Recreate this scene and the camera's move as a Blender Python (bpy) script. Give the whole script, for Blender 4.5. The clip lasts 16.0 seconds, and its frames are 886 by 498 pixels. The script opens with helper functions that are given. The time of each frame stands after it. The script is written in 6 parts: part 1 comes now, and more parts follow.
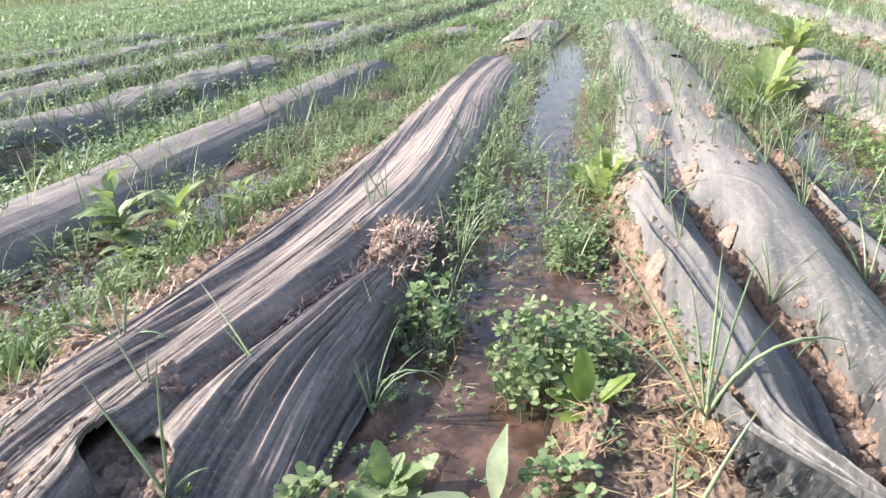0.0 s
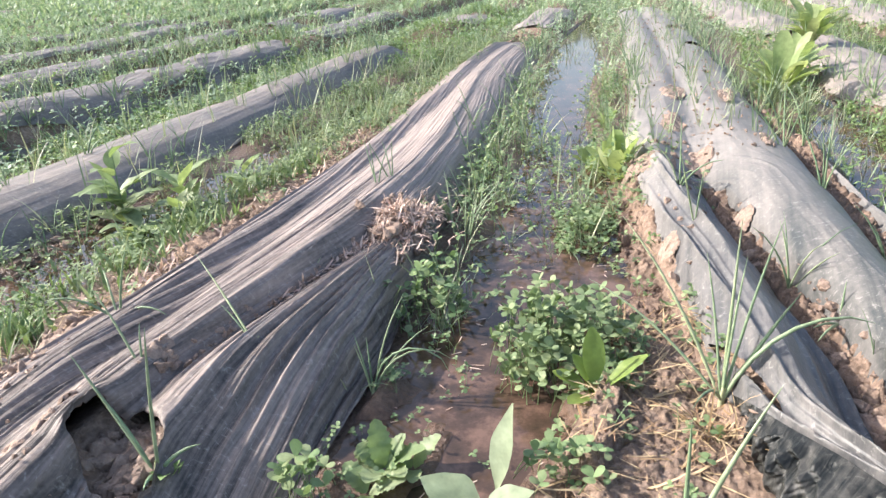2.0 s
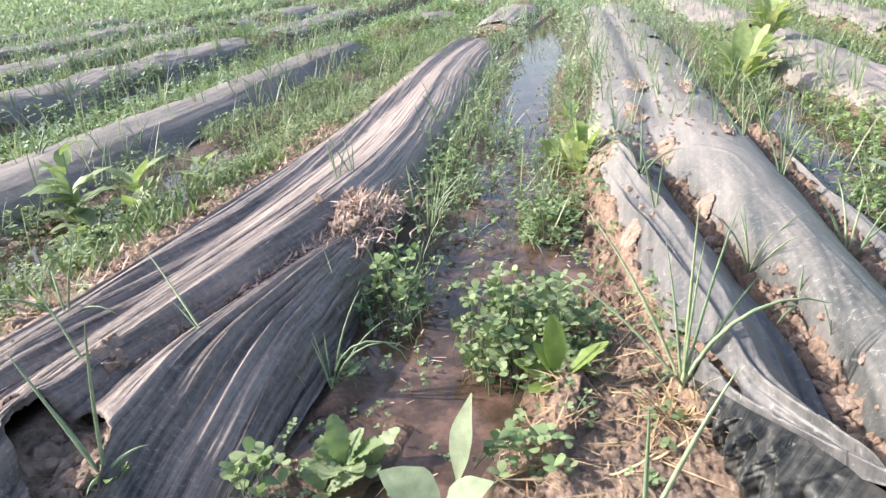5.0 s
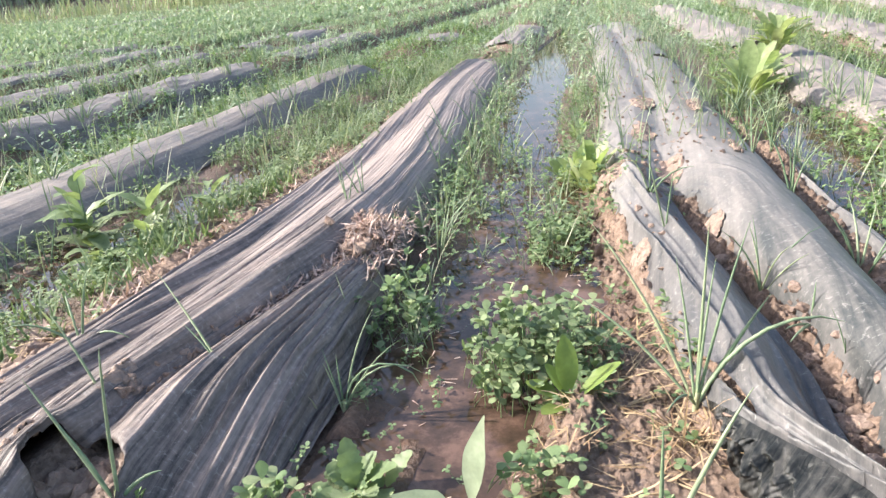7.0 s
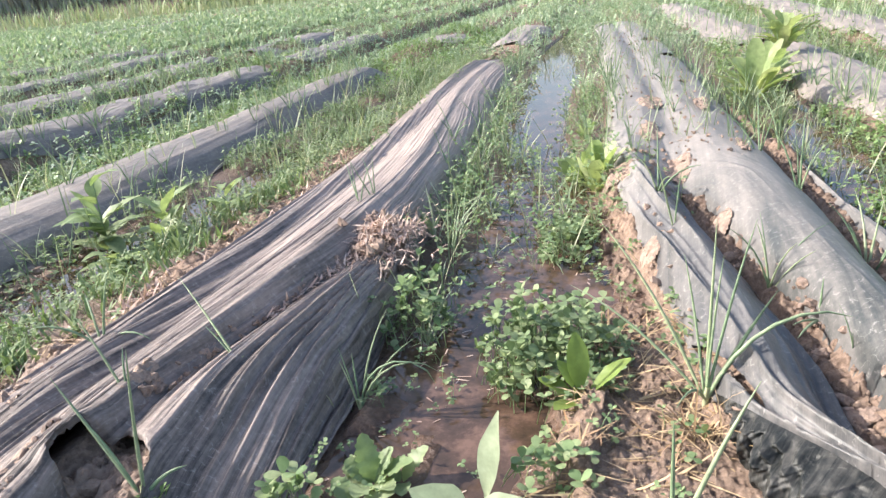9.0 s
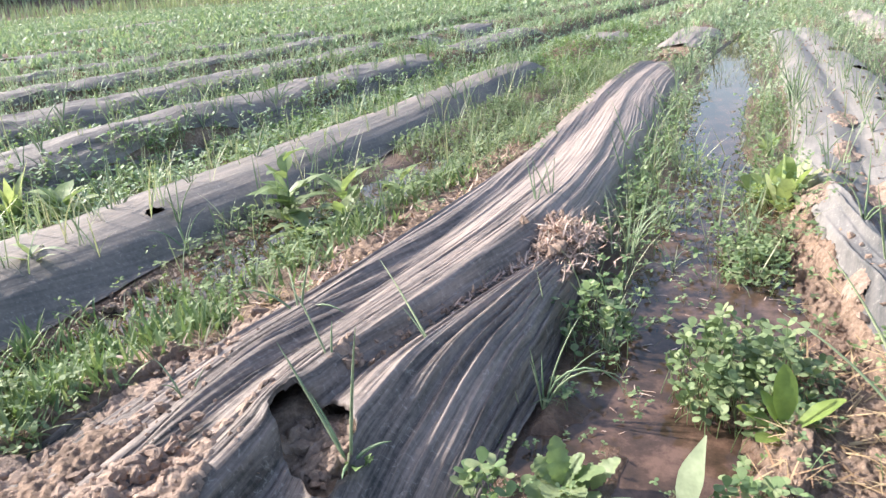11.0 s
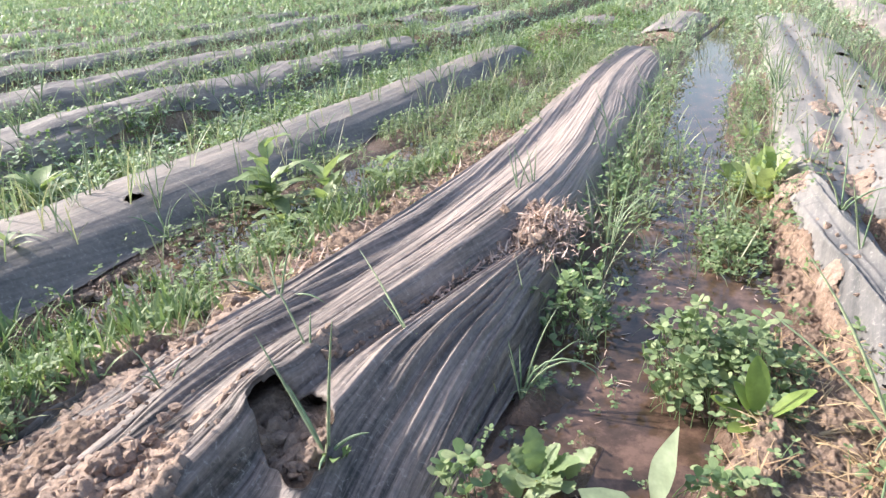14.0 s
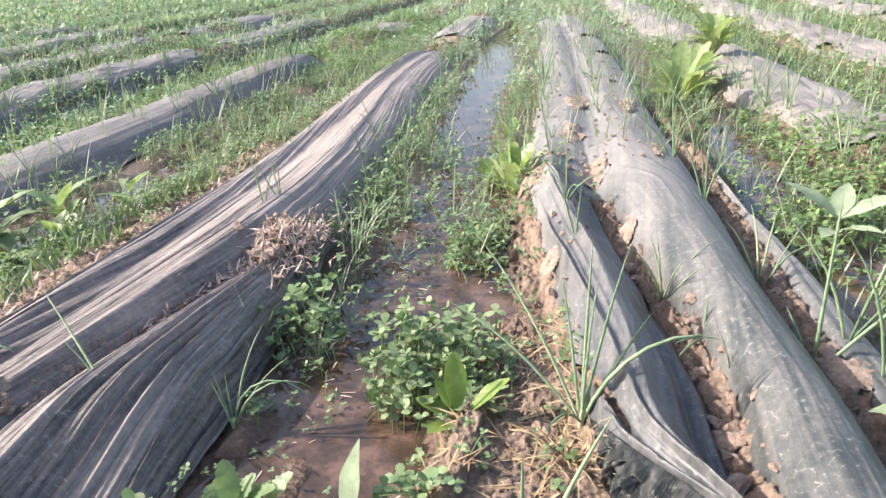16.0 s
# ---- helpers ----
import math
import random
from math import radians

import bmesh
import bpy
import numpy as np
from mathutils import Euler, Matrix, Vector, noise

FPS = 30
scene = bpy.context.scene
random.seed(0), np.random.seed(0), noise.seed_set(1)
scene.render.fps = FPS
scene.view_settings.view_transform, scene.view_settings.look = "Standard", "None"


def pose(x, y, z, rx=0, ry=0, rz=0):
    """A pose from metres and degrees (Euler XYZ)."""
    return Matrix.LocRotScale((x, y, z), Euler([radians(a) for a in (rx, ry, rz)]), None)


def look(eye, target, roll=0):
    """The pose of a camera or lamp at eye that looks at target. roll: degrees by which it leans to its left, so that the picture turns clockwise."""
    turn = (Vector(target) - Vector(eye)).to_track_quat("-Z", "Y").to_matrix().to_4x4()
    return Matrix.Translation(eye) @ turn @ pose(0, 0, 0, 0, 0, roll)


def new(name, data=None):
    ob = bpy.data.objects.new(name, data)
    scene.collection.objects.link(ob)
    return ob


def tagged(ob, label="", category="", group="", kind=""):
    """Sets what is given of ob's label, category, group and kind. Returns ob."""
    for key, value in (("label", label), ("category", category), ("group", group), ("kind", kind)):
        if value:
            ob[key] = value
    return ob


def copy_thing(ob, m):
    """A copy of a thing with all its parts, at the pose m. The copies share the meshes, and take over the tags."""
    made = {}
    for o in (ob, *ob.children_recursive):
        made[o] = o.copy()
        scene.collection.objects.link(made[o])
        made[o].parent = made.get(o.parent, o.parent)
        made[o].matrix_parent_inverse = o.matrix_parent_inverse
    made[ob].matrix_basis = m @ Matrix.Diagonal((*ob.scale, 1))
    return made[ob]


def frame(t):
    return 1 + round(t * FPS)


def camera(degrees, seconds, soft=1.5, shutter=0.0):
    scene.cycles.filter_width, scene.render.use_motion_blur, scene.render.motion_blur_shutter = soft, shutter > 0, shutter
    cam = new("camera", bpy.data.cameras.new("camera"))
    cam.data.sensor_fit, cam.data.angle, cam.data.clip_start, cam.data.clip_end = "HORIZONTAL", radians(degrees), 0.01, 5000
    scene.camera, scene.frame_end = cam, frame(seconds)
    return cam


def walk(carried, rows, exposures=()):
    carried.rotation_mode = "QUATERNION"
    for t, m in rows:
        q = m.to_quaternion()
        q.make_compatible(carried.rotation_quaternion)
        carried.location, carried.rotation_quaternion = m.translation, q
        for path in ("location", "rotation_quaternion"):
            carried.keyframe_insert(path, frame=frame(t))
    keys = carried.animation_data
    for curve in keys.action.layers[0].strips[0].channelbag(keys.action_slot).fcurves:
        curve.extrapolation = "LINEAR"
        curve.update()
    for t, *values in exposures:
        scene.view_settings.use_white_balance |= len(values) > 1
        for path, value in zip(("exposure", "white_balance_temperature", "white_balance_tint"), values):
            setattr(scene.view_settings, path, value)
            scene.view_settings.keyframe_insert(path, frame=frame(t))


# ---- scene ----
cam = camera(65.5, 16.0, 1.45)
PATH = [
    (0, (0.139, 0.052, 1.011), (-0.471, 1.788, 0.228), -4.1),
    (0.5, (0.153, 0.063, 0.992), (-0.419, 1.816, 0.218), -4.2),
    (1, (0.142, 0.059, 0.984), (-0.419, 1.813, 0.204), -4.0),
    (1.5, (0.146, 0.067, 0.973), (-0.442, 1.811, 0.19), -4.8),
    (2, (0.132, 0.095, 0.946), (-0.503, 1.815, 0.146), -3.8),
    (2.5, (0.133, 0.113, 0.919), (-0.436, 1.818, 0.044), -3.8),
    (3, (0.145, 0.123, 0.898), (-0.398, 1.841, 0.03), -4.1),
    (3.5, (0.147, 0.121, 0.894), (-0.381, 1.848, 0.035), -3.4),
    (4, (0.146, 0.118, 0.904), (-0.394, 1.855, 0.072), -3.7),
    (4.5, (0.148, 0.12, 0.91), (-0.408, 1.855, 0.086), -4.1),
    (5, (0.154, 0.121, 0.913), (-0.403, 1.864, 0.107), -3.9),
    (7.5, (0.153, 0.114, 0.922), (-0.432, 1.873, 0.171), -5.1),
    (8, (0.152, 0.1, 0.926), (-0.39, 1.87, 0.17), -4.7),
    (8.2, (0.157, 0.094, 0.932), (-0.405, 1.863, 0.187), -5.0),
    (10.3, (0.083, 0.075, 0.935), (-0.639, 1.763, 0.142), -4.2),
    (10.5, (0.054, 0.055, 0.943), (-0.728, 1.719, 0.154), -4.1),
    (11, (-0.008, 0.012, 0.97), (-0.939, 1.617, 0.225), -3.6),
    (11.5, (-0.065, -0.053, 0.997), (-1.173, 1.45, 0.281), -3.0),
    (12, (-0.122, -0.125, 1.017), (-1.359, 1.265, 0.284), -1.9),
    (12.5, (-0.145, -0.146, 1.062), (-1.385, 1.27, 0.386), -1.5),
    (13, (-0.135, -0.133, 1.065), (-1.379, 1.269, 0.365), -2.0),
    (13.5, (-0.09, -0.074, 1.031), (-1.2, 1.421, 0.3), -2.1),
    (14, (0.005, 0.026, 0.988), (-0.884, 1.631, 0.194), -3.0),
    (14.5, (0.098, 0.105, 0.968), (-0.607, 1.792, 0.156), -2.9),
    (15, (0.168, 0.15, 0.958), (-0.41, 1.879, 0.135), -2.4),
    (15.5, (0.221, 0.178, 0.959), (-0.288, 1.94, 0.161), -2.2),
    (16, (0.289, 0.198, 0.959), (-0.186, 1.97, 0.163), -3.2),
]
walk(cam, [(t, look(eye, target, roll)) for t, eye, target, roll in PATH])

# ---- world, sun, exposure ----
SUN_FROM = Vector((-1.0, -0.1, 0.65)).normalized()
scene.view_settings.exposure = 1.22
world = bpy.data.worlds.new("sky")
scene.world = world
world.use_nodes = True
wn = world.node_tree.nodes
wl = world.node_tree.links
sky = wn.new("ShaderNodeTexSky")
sky.sky_type, sky.sun_disc = "NISHITA", False
sky.sun_elevation = math.asin(SUN_FROM.z)
sky.sun_rotation = math.atan2(SUN_FROM.x, SUN_FROM.y)
sky.air_density, sky.dust_density, sky.ozone_density = 1.0, 3.0, 1.0
wn["Background"].inputs["Strength"].default_value = 0.15
wl.new(sky.outputs["Color"], wn["Background"].inputs["Color"])
lamp = bpy.data.lights.new("sun", "SUN")
lamp.energy, lamp.angle, lamp.color = 4.1, radians(0.8), (1.0, 0.95, 0.89)
sun = new("sun", lamp)
sun.matrix_world = look(SUN_FROM * 40, (0, 0, 0))


# ---- materials ----
def shader(name):
    m = bpy.data.materials.new(name)
    m.use_nodes = True
    return m, m.node_tree.nodes, m.node_tree.links, m.node_tree.nodes["Principled BSDF"]


def noise_node(nodes, links, scale, detail=4.0, rough=0.6, vector=None):
    n = nodes.new("ShaderNodeTexNoise")
    n.inputs["Scale"].default_value = scale
    n.inputs["Detail"].default_value = detail
    n.inputs["Roughness"].default_value = rough
    if vector is not None:
        links.new(vector, n.inputs["Vector"])
    return n.outputs["Fac"]


def ramp_node(nodes, links, fac, stops):
    r = nodes.new("ShaderNodeValToRGB")
    while len(r.color_ramp.elements) < len(stops):
        r.color_ramp.elements.new(0.5)
    for e, (at, c) in zip(r.color_ramp.elements, stops):
        e.position, e.color = at, (*c, 1.0)
    links.new(fac, r.inputs["Fac"])
    return r.outputs["Color"]


def mix_node(nodes, links, fac, a, b, kind="MIX"):
    n = nodes.new("ShaderNodeMix")
    n.data_type, n.blend_type = "RGBA", kind
    if isinstance(fac, (int, float)):
        n.inputs[0].default_value = fac
    else:
        links.new(fac, n.inputs[0])
    for slot, v in ((6, a), (7, b)):
        if isinstance(v, tuple):
            n.inputs[slot].default_value = (*v, 1.0)
        else:
            links.new(v, n.inputs[slot])
    return n.outputs[2]


def bump_node(nodes, links, height, strength, distance, normal=None):
    n = nodes.new("ShaderNodeBump")
    n.inputs["Strength"].default_value, n.inputs["Distance"].default_value = strength, distance
    links.new(height, n.inputs["Height"])
    if normal is not None:
        links.new(normal, n.inputs["Normal"])
    return n.outputs["Normal"]


def range_node(nodes, links, value, a, b, c=0.0, d=1.0):
    n = nodes.new("ShaderNodeMapRange")
    n.inputs["From Min"].default_value, n.inputs["From Max"].default_value = a, b
    n.inputs["To Min"].default_value, n.inputs["To Max"].default_value = c, d
    links.new(value, n.inputs["Value"])
    return n.outputs["Result"]


def leaf_material(name, colours, rough=0.45, through_light=0.3, per_object=False, speck=40.0):
    m, nodes, links, b = shader(name)
    if per_object:
        rnd = nodes.new("ShaderNodeObjectInfo").outputs["Random"]
    else:
        rnd = nodes.new("ShaderNodeNewGeometry").outputs["Random Per Island"]
    k = len(colours) - 1
    col = ramp_node(nodes, links, rnd, [(i / k, c) for i, c in enumerate(colours)])
    geo = nodes.new("ShaderNodeNewGeometry")
    grain = noise_node(nodes, links, speck, 3.0, 0.6, geo.outputs["Position"])
    tint = ramp_node(nodes, links, grain, [(0.3, (0.72, 0.74, 0.68)), (0.7, (1.2, 1.18, 1.1))])
    col = mix_node(nodes, links, 1.0, col, tint, "MULTIPLY")
    links.new(col, b.inputs["Base Color"])
    b.inputs["Roughness"].default_value = rough
    b.inputs["Specular IOR Level"].default_value = 0.28
    links.new(bump_node(nodes, links, grain, 0.5, 0.006), b.inputs["Normal"])
    t = nodes.new("ShaderNodeBsdfTranslucent")
    links.new(mix_node(nodes, links, 1.0, col, (1.15, 1.2, 0.75), "MULTIPLY"), t.inputs["Color"])
    mixer = nodes.new("ShaderNodeMixShader")
    mixer.inputs[0].default_value = through_light
    links.new(b.outputs[0], mixer.inputs[1])
    links.new(t.outputs[0], mixer.inputs[2])
    links.new(mixer.outputs[0], nodes["Material Output"].inputs["Surface"])
    return m


def film_material(name, dark, dust, amount, rough, streak, scuff=0.35, line_dust=0.16, along=None):
    """Thin black plastic film, dusty, with stretch marks along its length (UV: u across, v along, in metres); along:
    where on v the film turns paler, and by how much.
    """
    m, nodes, links, b = shader(name)
    uv = nodes.new("ShaderNodeUVMap").outputs["UV"]
    geo = nodes.new("ShaderNodeNewGeometry").outputs["Position"]
    mp = nodes.new("ShaderNodeMapping")
    mp.inputs["Scale"].default_value = (70.0, 2.2, 1.0)
    links.new(uv, mp.inputs["Vector"])
    lines = noise_node(nodes, links, 1.0, 5.0, 0.65, mp.outputs["Vector"])
    mp2 = nodes.new("ShaderNodeMapping")
    mp2.inputs["Scale"].default_value = (9.0, 60.0, 1.0)
    mp2.inputs["Rotation"].default_value = (0, 0, 0.35)
    links.new(uv, mp2.inputs["Vector"])
    cross = noise_node(nodes, links, 1.0, 3.0, 0.6, mp2.outputs["Vector"])
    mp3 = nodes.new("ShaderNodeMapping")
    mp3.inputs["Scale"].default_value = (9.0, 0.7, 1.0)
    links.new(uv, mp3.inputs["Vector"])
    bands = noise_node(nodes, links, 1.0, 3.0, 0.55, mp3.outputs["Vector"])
    broad = noise_node(nodes, links, 3.5, 5.0, 0.65, geo)
    fine = noise_node(nodes, links, 60.0, 4.0, 0.7, geo)
    patch = range_node(nodes, links, broad, 0.3, 0.72, amount - 0.2, amount + 0.2)
    patch2 = range_node(nodes, links, fine, 0.35, 0.7, -0.12, 0.14)
    patch3 = range_node(nodes, links, lines, 0.36, 0.66, -line_dust, line_dust)
    add = nodes.new("ShaderNodeMath")
    links.new(patch, add.inputs[0])
    links.new(patch2, add.inputs[1])
    add2 = nodes.new("ShaderNodeMath")
    add2.use_clamp = True
    add3 = nodes.new("ShaderNodeMath")
    links.new(add.outputs[0], add3.inputs[0])
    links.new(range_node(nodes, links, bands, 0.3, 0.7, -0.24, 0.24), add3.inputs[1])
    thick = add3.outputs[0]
    # more of the pale colour is mixed in with growing v
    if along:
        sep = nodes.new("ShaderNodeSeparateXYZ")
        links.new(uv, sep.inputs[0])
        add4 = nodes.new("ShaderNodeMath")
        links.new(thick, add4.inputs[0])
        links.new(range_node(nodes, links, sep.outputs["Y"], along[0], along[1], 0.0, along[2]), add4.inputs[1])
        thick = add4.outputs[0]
    links.new(thick, add2.inputs[0])
    links.new(patch3, add2.inputs[1])
    col = mix_node(nodes, links, add2.outputs[0], dark, dust)
    vor = nodes.new("ShaderNodeTexVoronoi")
    vor.feature, vor.inputs["Scale"].default_value = "DISTANCE_TO_EDGE", 26.0
    warp = nodes.new("ShaderNodeVectorMath")
    warp.operation = "MULTIPLY_ADD"
    nc = nodes.new("ShaderNodeTexNoise")
    nc.inputs["Scale"].default_value = 14.0
    links.new(geo, nc.inputs["Vector"])
    links.new(nc.outputs["Color"], warp.inputs[0])
    warp.inputs[1].default_value = (0.12, 0.12, 0.12)
    links.new(geo, warp.inputs[2])
    links.new(warp.outputs[0], vor.inputs["Vector"])
    crease = range_node(nodes, links, vor.outputs["Distance"], 0.0, 0.05, scuff, 0.0)
    some = range_node(nodes, links, fine, 0.5, 0.62)
    mul = nodes.new("ShaderNodeMath")
    mul.operation = "MULTIPLY"
    links.new(crease, mul.inputs[0])
    links.new(some, mul.inputs[1])
    col = mix_node(nodes, links, mul.outputs[0], col, (0.5, 0.48, 0.45))
    links.new(col, b.inputs["Base Color"])
    links.new(range_node(nodes, links, add2.outputs[0], 0.0, 1.0, rough - 0.08, rough + 0.2), b.inputs["Roughness"])
    b.inputs["Specular IOR Level"].default_value = 0.32
    n1 = bump_node(nodes, links, lines, streak, 0.006)
    n2 = bump_node(nodes, links, cross, streak * 0.35, 0.004, n1)
    n3 = bump_node(nodes, links, fine, 0.12, 0.003, n2)
    links.new(n3, b.inputs["Normal"])
    return m


def soil_material(name, low, mid, high, wet_below=None, scale=1.0):
    m, nodes, links, b = shader(name)
    geo = nodes.new("ShaderNodeNewGeometry").outputs["Position"]
    broad = noise_node(nodes, links, 2.6 * scale, 5.0, 0.6, geo)
    grain = noise_node(nodes, links, 55.0 * scale, 6.0, 0.75, geo)
    col = ramp_node(nodes, links, grain, [(0.28, low), (0.5, mid), (0.74, high)])
    tint = ramp_node(nodes, links, broad, [(0.3, (0.7, 0.68, 0.66)), (0.7, (1.15, 1.12, 1.08))])
    col = mix_node(nodes, links, 1.0, col, tint, "MULTIPLY")
    b.inputs["Roughness"].default_value = 0.92
    if wet_below is not None:
        sep = nodes.new("ShaderNodeSeparateXYZ")
        links.new(geo, sep.inputs[0])
        wob = nodes.new("ShaderNodeMath")
        wob.operation = "MULTIPLY_ADD"
        wob.inputs[1].default_value = -0.02
        links.new(broad, wob.inputs[0])
        links.new(sep.outputs["Z"], wob.inputs[2])
        wet = range_node(nodes, links, wob.outputs[0], wet_below - 0.012, wet_below + 0.014, 1.0, 0.0)
        col = mix_node(nodes, links, wet, col, mix_node(nodes, links, 1.0, col, (0.5, 0.42, 0.38), "MULTIPLY"))
        links.new(range_node(nodes, links, wet, 0.0, 1.0, 0.92, 0.4), b.inputs["Roughness"])
    links.new(col, b.inputs["Base Color"])
    crumb = nodes.new("ShaderNodeTexVoronoi")
    crumb.inputs["Scale"].default_value = 70.0 * scale
    links.new(geo, crumb.inputs["Vector"])
    n1 = bump_node(nodes, links, crumb.outputs["Distance"], 0.5, 0.01)
    links.new(bump_node(nodes, links, grain, 0.7, 0.012, n1), b.inputs["Normal"])
    return m


MAT_SOIL = soil_material("field_soil", (0.1, 0.068, 0.051), (0.235, 0.166, 0.127), (0.385, 0.29, 0.23), 0.014)
MAT_SOIL_DRY = soil_material("spilt_dry_soil", (0.2, 0.144, 0.116), (0.33, 0.247, 0.204), (0.45, 0.355, 0.3))
MAT_CLOD = soil_material("dry_clod", (0.2, 0.143, 0.113), (0.33, 0.243, 0.198), (0.45, 0.348, 0.29), None, 1.3)
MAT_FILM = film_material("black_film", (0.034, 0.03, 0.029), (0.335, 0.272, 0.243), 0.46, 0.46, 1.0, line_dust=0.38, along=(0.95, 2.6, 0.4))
MAT_FILM_DUSTY = film_material("dusty_film", (0.05, 0.052, 0.054), (0.3, 0.252, 0.226), 0.6, 0.48, 0.3)
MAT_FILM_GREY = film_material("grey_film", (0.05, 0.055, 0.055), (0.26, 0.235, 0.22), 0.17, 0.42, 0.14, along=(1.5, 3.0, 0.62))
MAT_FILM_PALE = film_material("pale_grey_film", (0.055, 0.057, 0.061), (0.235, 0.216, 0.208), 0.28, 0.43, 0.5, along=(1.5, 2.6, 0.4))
MAT_FILM_BLACK = film_material("crumpled_film", (0.012, 0.014, 0.014), (0.13, 0.122, 0.112), 0.18, 0.45, 0.5, 0.08)
MAT_ONION = leaf_material("onion_leaf", [(0.156, 0.231, 0.147), (0.208, 0.288, 0.182), (0.260, 0.338, 0.217), (0.338, 0.388, 0.252)], 0.4, 0.12, True)
MAT_NECK = leaf_material("onion_neck", [(0.42, 0.44, 0.28), (0.5, 0.5, 0.36)], 0.4, 0.2, True)
MAT_CLOVER = leaf_material("clover_leaf", [(0.135, 0.195, 0.1), (0.18, 0.245, 0.13), (0.225, 0.29, 0.165), (0.28, 0.33, 0.19)], 0.6, 0.22)
MAT_WEED = leaf_material("weed_leaf", [(0.125, 0.2, 0.085), (0.175, 0.275, 0.115), (0.235, 0.33, 0.15), (0.3, 0.365, 0.185)], 0.5, 0.3)
MAT_WEED_DARK = leaf_material("low_weed_leaf", [(0.125, 0.19, 0.1), (0.175, 0.26, 0.13), (0.225, 0.305, 0.16), (0.29, 0.335, 0.2)], 0.5, 0.25)
MAT_LETTUCE = leaf_material("lettuce_leaf", [(0.27, 0.345, 0.17), (0.34, 0.41, 0.21), (0.42, 0.46, 0.28)], 0.45, 0.42, True, 25.0)
MAT_BROAD = leaf_material("broad_leaf", [(0.2, 0.275, 0.14), (0.26, 0.33, 0.18), (0.33, 0.38, 0.25)], 0.45, 0.35, True, 25.0)
MAT_DOCK = leaf_material("dock_leaf", [(0.176, 0.263, 0.072), (0.230, 0.304, 0.090)], 0.4, 0.35, True, 25.0)
MAT_PALE = leaf_material("pale_leaf", [(0.29, 0.35, 0.235), (0.36, 0.415, 0.305)], 0.55, 0.3, True, 25.0)
MAT_GRASS = leaf_material("grass_blade", [(0.172, 0.234, 0.156), (0.250, 0.321, 0.218), (0.343, 0.386, 0.279), (0.431, 0.414, 0.332)], 0.5, 0.25)
MAT_STRAW = leaf_material("dry_straw", [(0.28, 0.18, 0.11), (0.42, 0.3, 0.19), (0.52, 0.4, 0.27), (0.36, 0.22, 0.15)], 0.7, 0.1)
MAT_REED = leaf_material("dry_bank_grass", [(0.31, 0.385, 0.231), (0.385, 0.452, 0.29), (0.47, 0.496, 0.35), (0.27, 0.352, 0.2)], 0.7, 0.15)
# far leaves: distance haze is put into these paler, bluer colours
MAT_FAR_HAZED = leaf_material("hazed_far_leaf", [(0.208, 0.302, 0.188), (0.274, 0.371, 0.250), (0.350, 0.433, 0.325), (0.448, 0.495, 0.400)], 0.55, 0.25)
MAT_HEDGE = leaf_material("scrub_leaf", [(0.096, 0.168, 0.084), (0.144, 0.228, 0.108), (0.216, 0.300, 0.156)], 0.6, 0.2)
MAT_STALK = leaf_material("reed_stalk", [(0.260, 0.247, 0.221), (0.377, 0.358, 0.312), (0.494, 0.468, 0.403)], 0.8, 0.1)
MAT_ROOT = leaf_material("dry_roots", [(0.5, 0.345, 0.305), (0.62, 0.455, 0.41), (0.7, 0.555, 0.51), (0.4, 0.26, 0.225)], 0.8, 0.05)
MAT_FILM_OLD = film_material("old_film", (0.05, 0.05, 0.053), (0.32, 0.278, 0.255), 0.58, 0.52, 0.5)
MAT_FILM_SOILED = film_material("soiled_film", (0.1, 0.095, 0.092), (0.35, 0.295, 0.267), 0.56, 0.55, 0.4)


def water_material():
    m, nodes, links, b = shader("muddy_water")
    geo = nodes.new("ShaderNodeNewGeometry").outputs["Position"]
    silt = noise_node(nodes, links, 8.0, 6.0, 0.7, geo)
    col = ramp_node(nodes, links, silt, [(0.36, (0.035, 0.026, 0.02)), (0.5, (0.075, 0.047, 0.035)), (0.62, (0.15, 0.092, 0.07))])
    links.new(col, b.inputs["Base Color"])
    b.inputs["Roughness"].default_value, b.inputs["IOR"].default_value = 0.04, 1.33
    b.inputs["Specular IOR Level"].default_value = 0.75
    wave = noise_node(nodes, links, 9.0, 2.0, 0.5, geo)
    links.new(bump_node(nodes, links, wave, 0.025, 0.02), b.inputs["Normal"])
    return m


MAT_WATER = water_material()


# ---- mesh helpers ----
class Heap:
    """Collects vertices and faces of many small pieces for one mesh."""

    def __init__(self):
        self.v, self.f, self.uv, self.n = [], [], [], 0

    def add(self, verts, faces):
        verts = np.asarray(verts, float).reshape(-1, 3)
        self.v.append(verts)
        self.f.append(np.asarray(faces, int) + self.n)
        self.n += len(verts)

    def mesh(self, name, smooth=True, uv=None):
        me = bpy.data.meshes.new(name)
        v = np.concatenate(self.v)
        me.vertices.add(len(v))
        me.vertices.foreach_set("co", v.ravel())
        loops = np.concatenate([f.ravel() for f in self.f])
        sizes = np.concatenate([np.full(len(f), f.shape[1]) for f in self.f])
        me.loops.add(len(loops))
        me.loops.foreach_set("vertex_index", loops)
        me.polygons.add(len(sizes))
        me.polygons.foreach_set("loop_start", np.concatenate([[0], np.cumsum(sizes)[:-1]]))
        me.polygons.foreach_set("use_smooth", np.full(len(sizes), smooth))
        if uv is not None:
            layer = me.uv_layers.new(name="UVMap")
            layer.data.foreach_set("uv", np.asarray(uv)[loops].ravel())
        me.update(calc_edges=True)
        return me


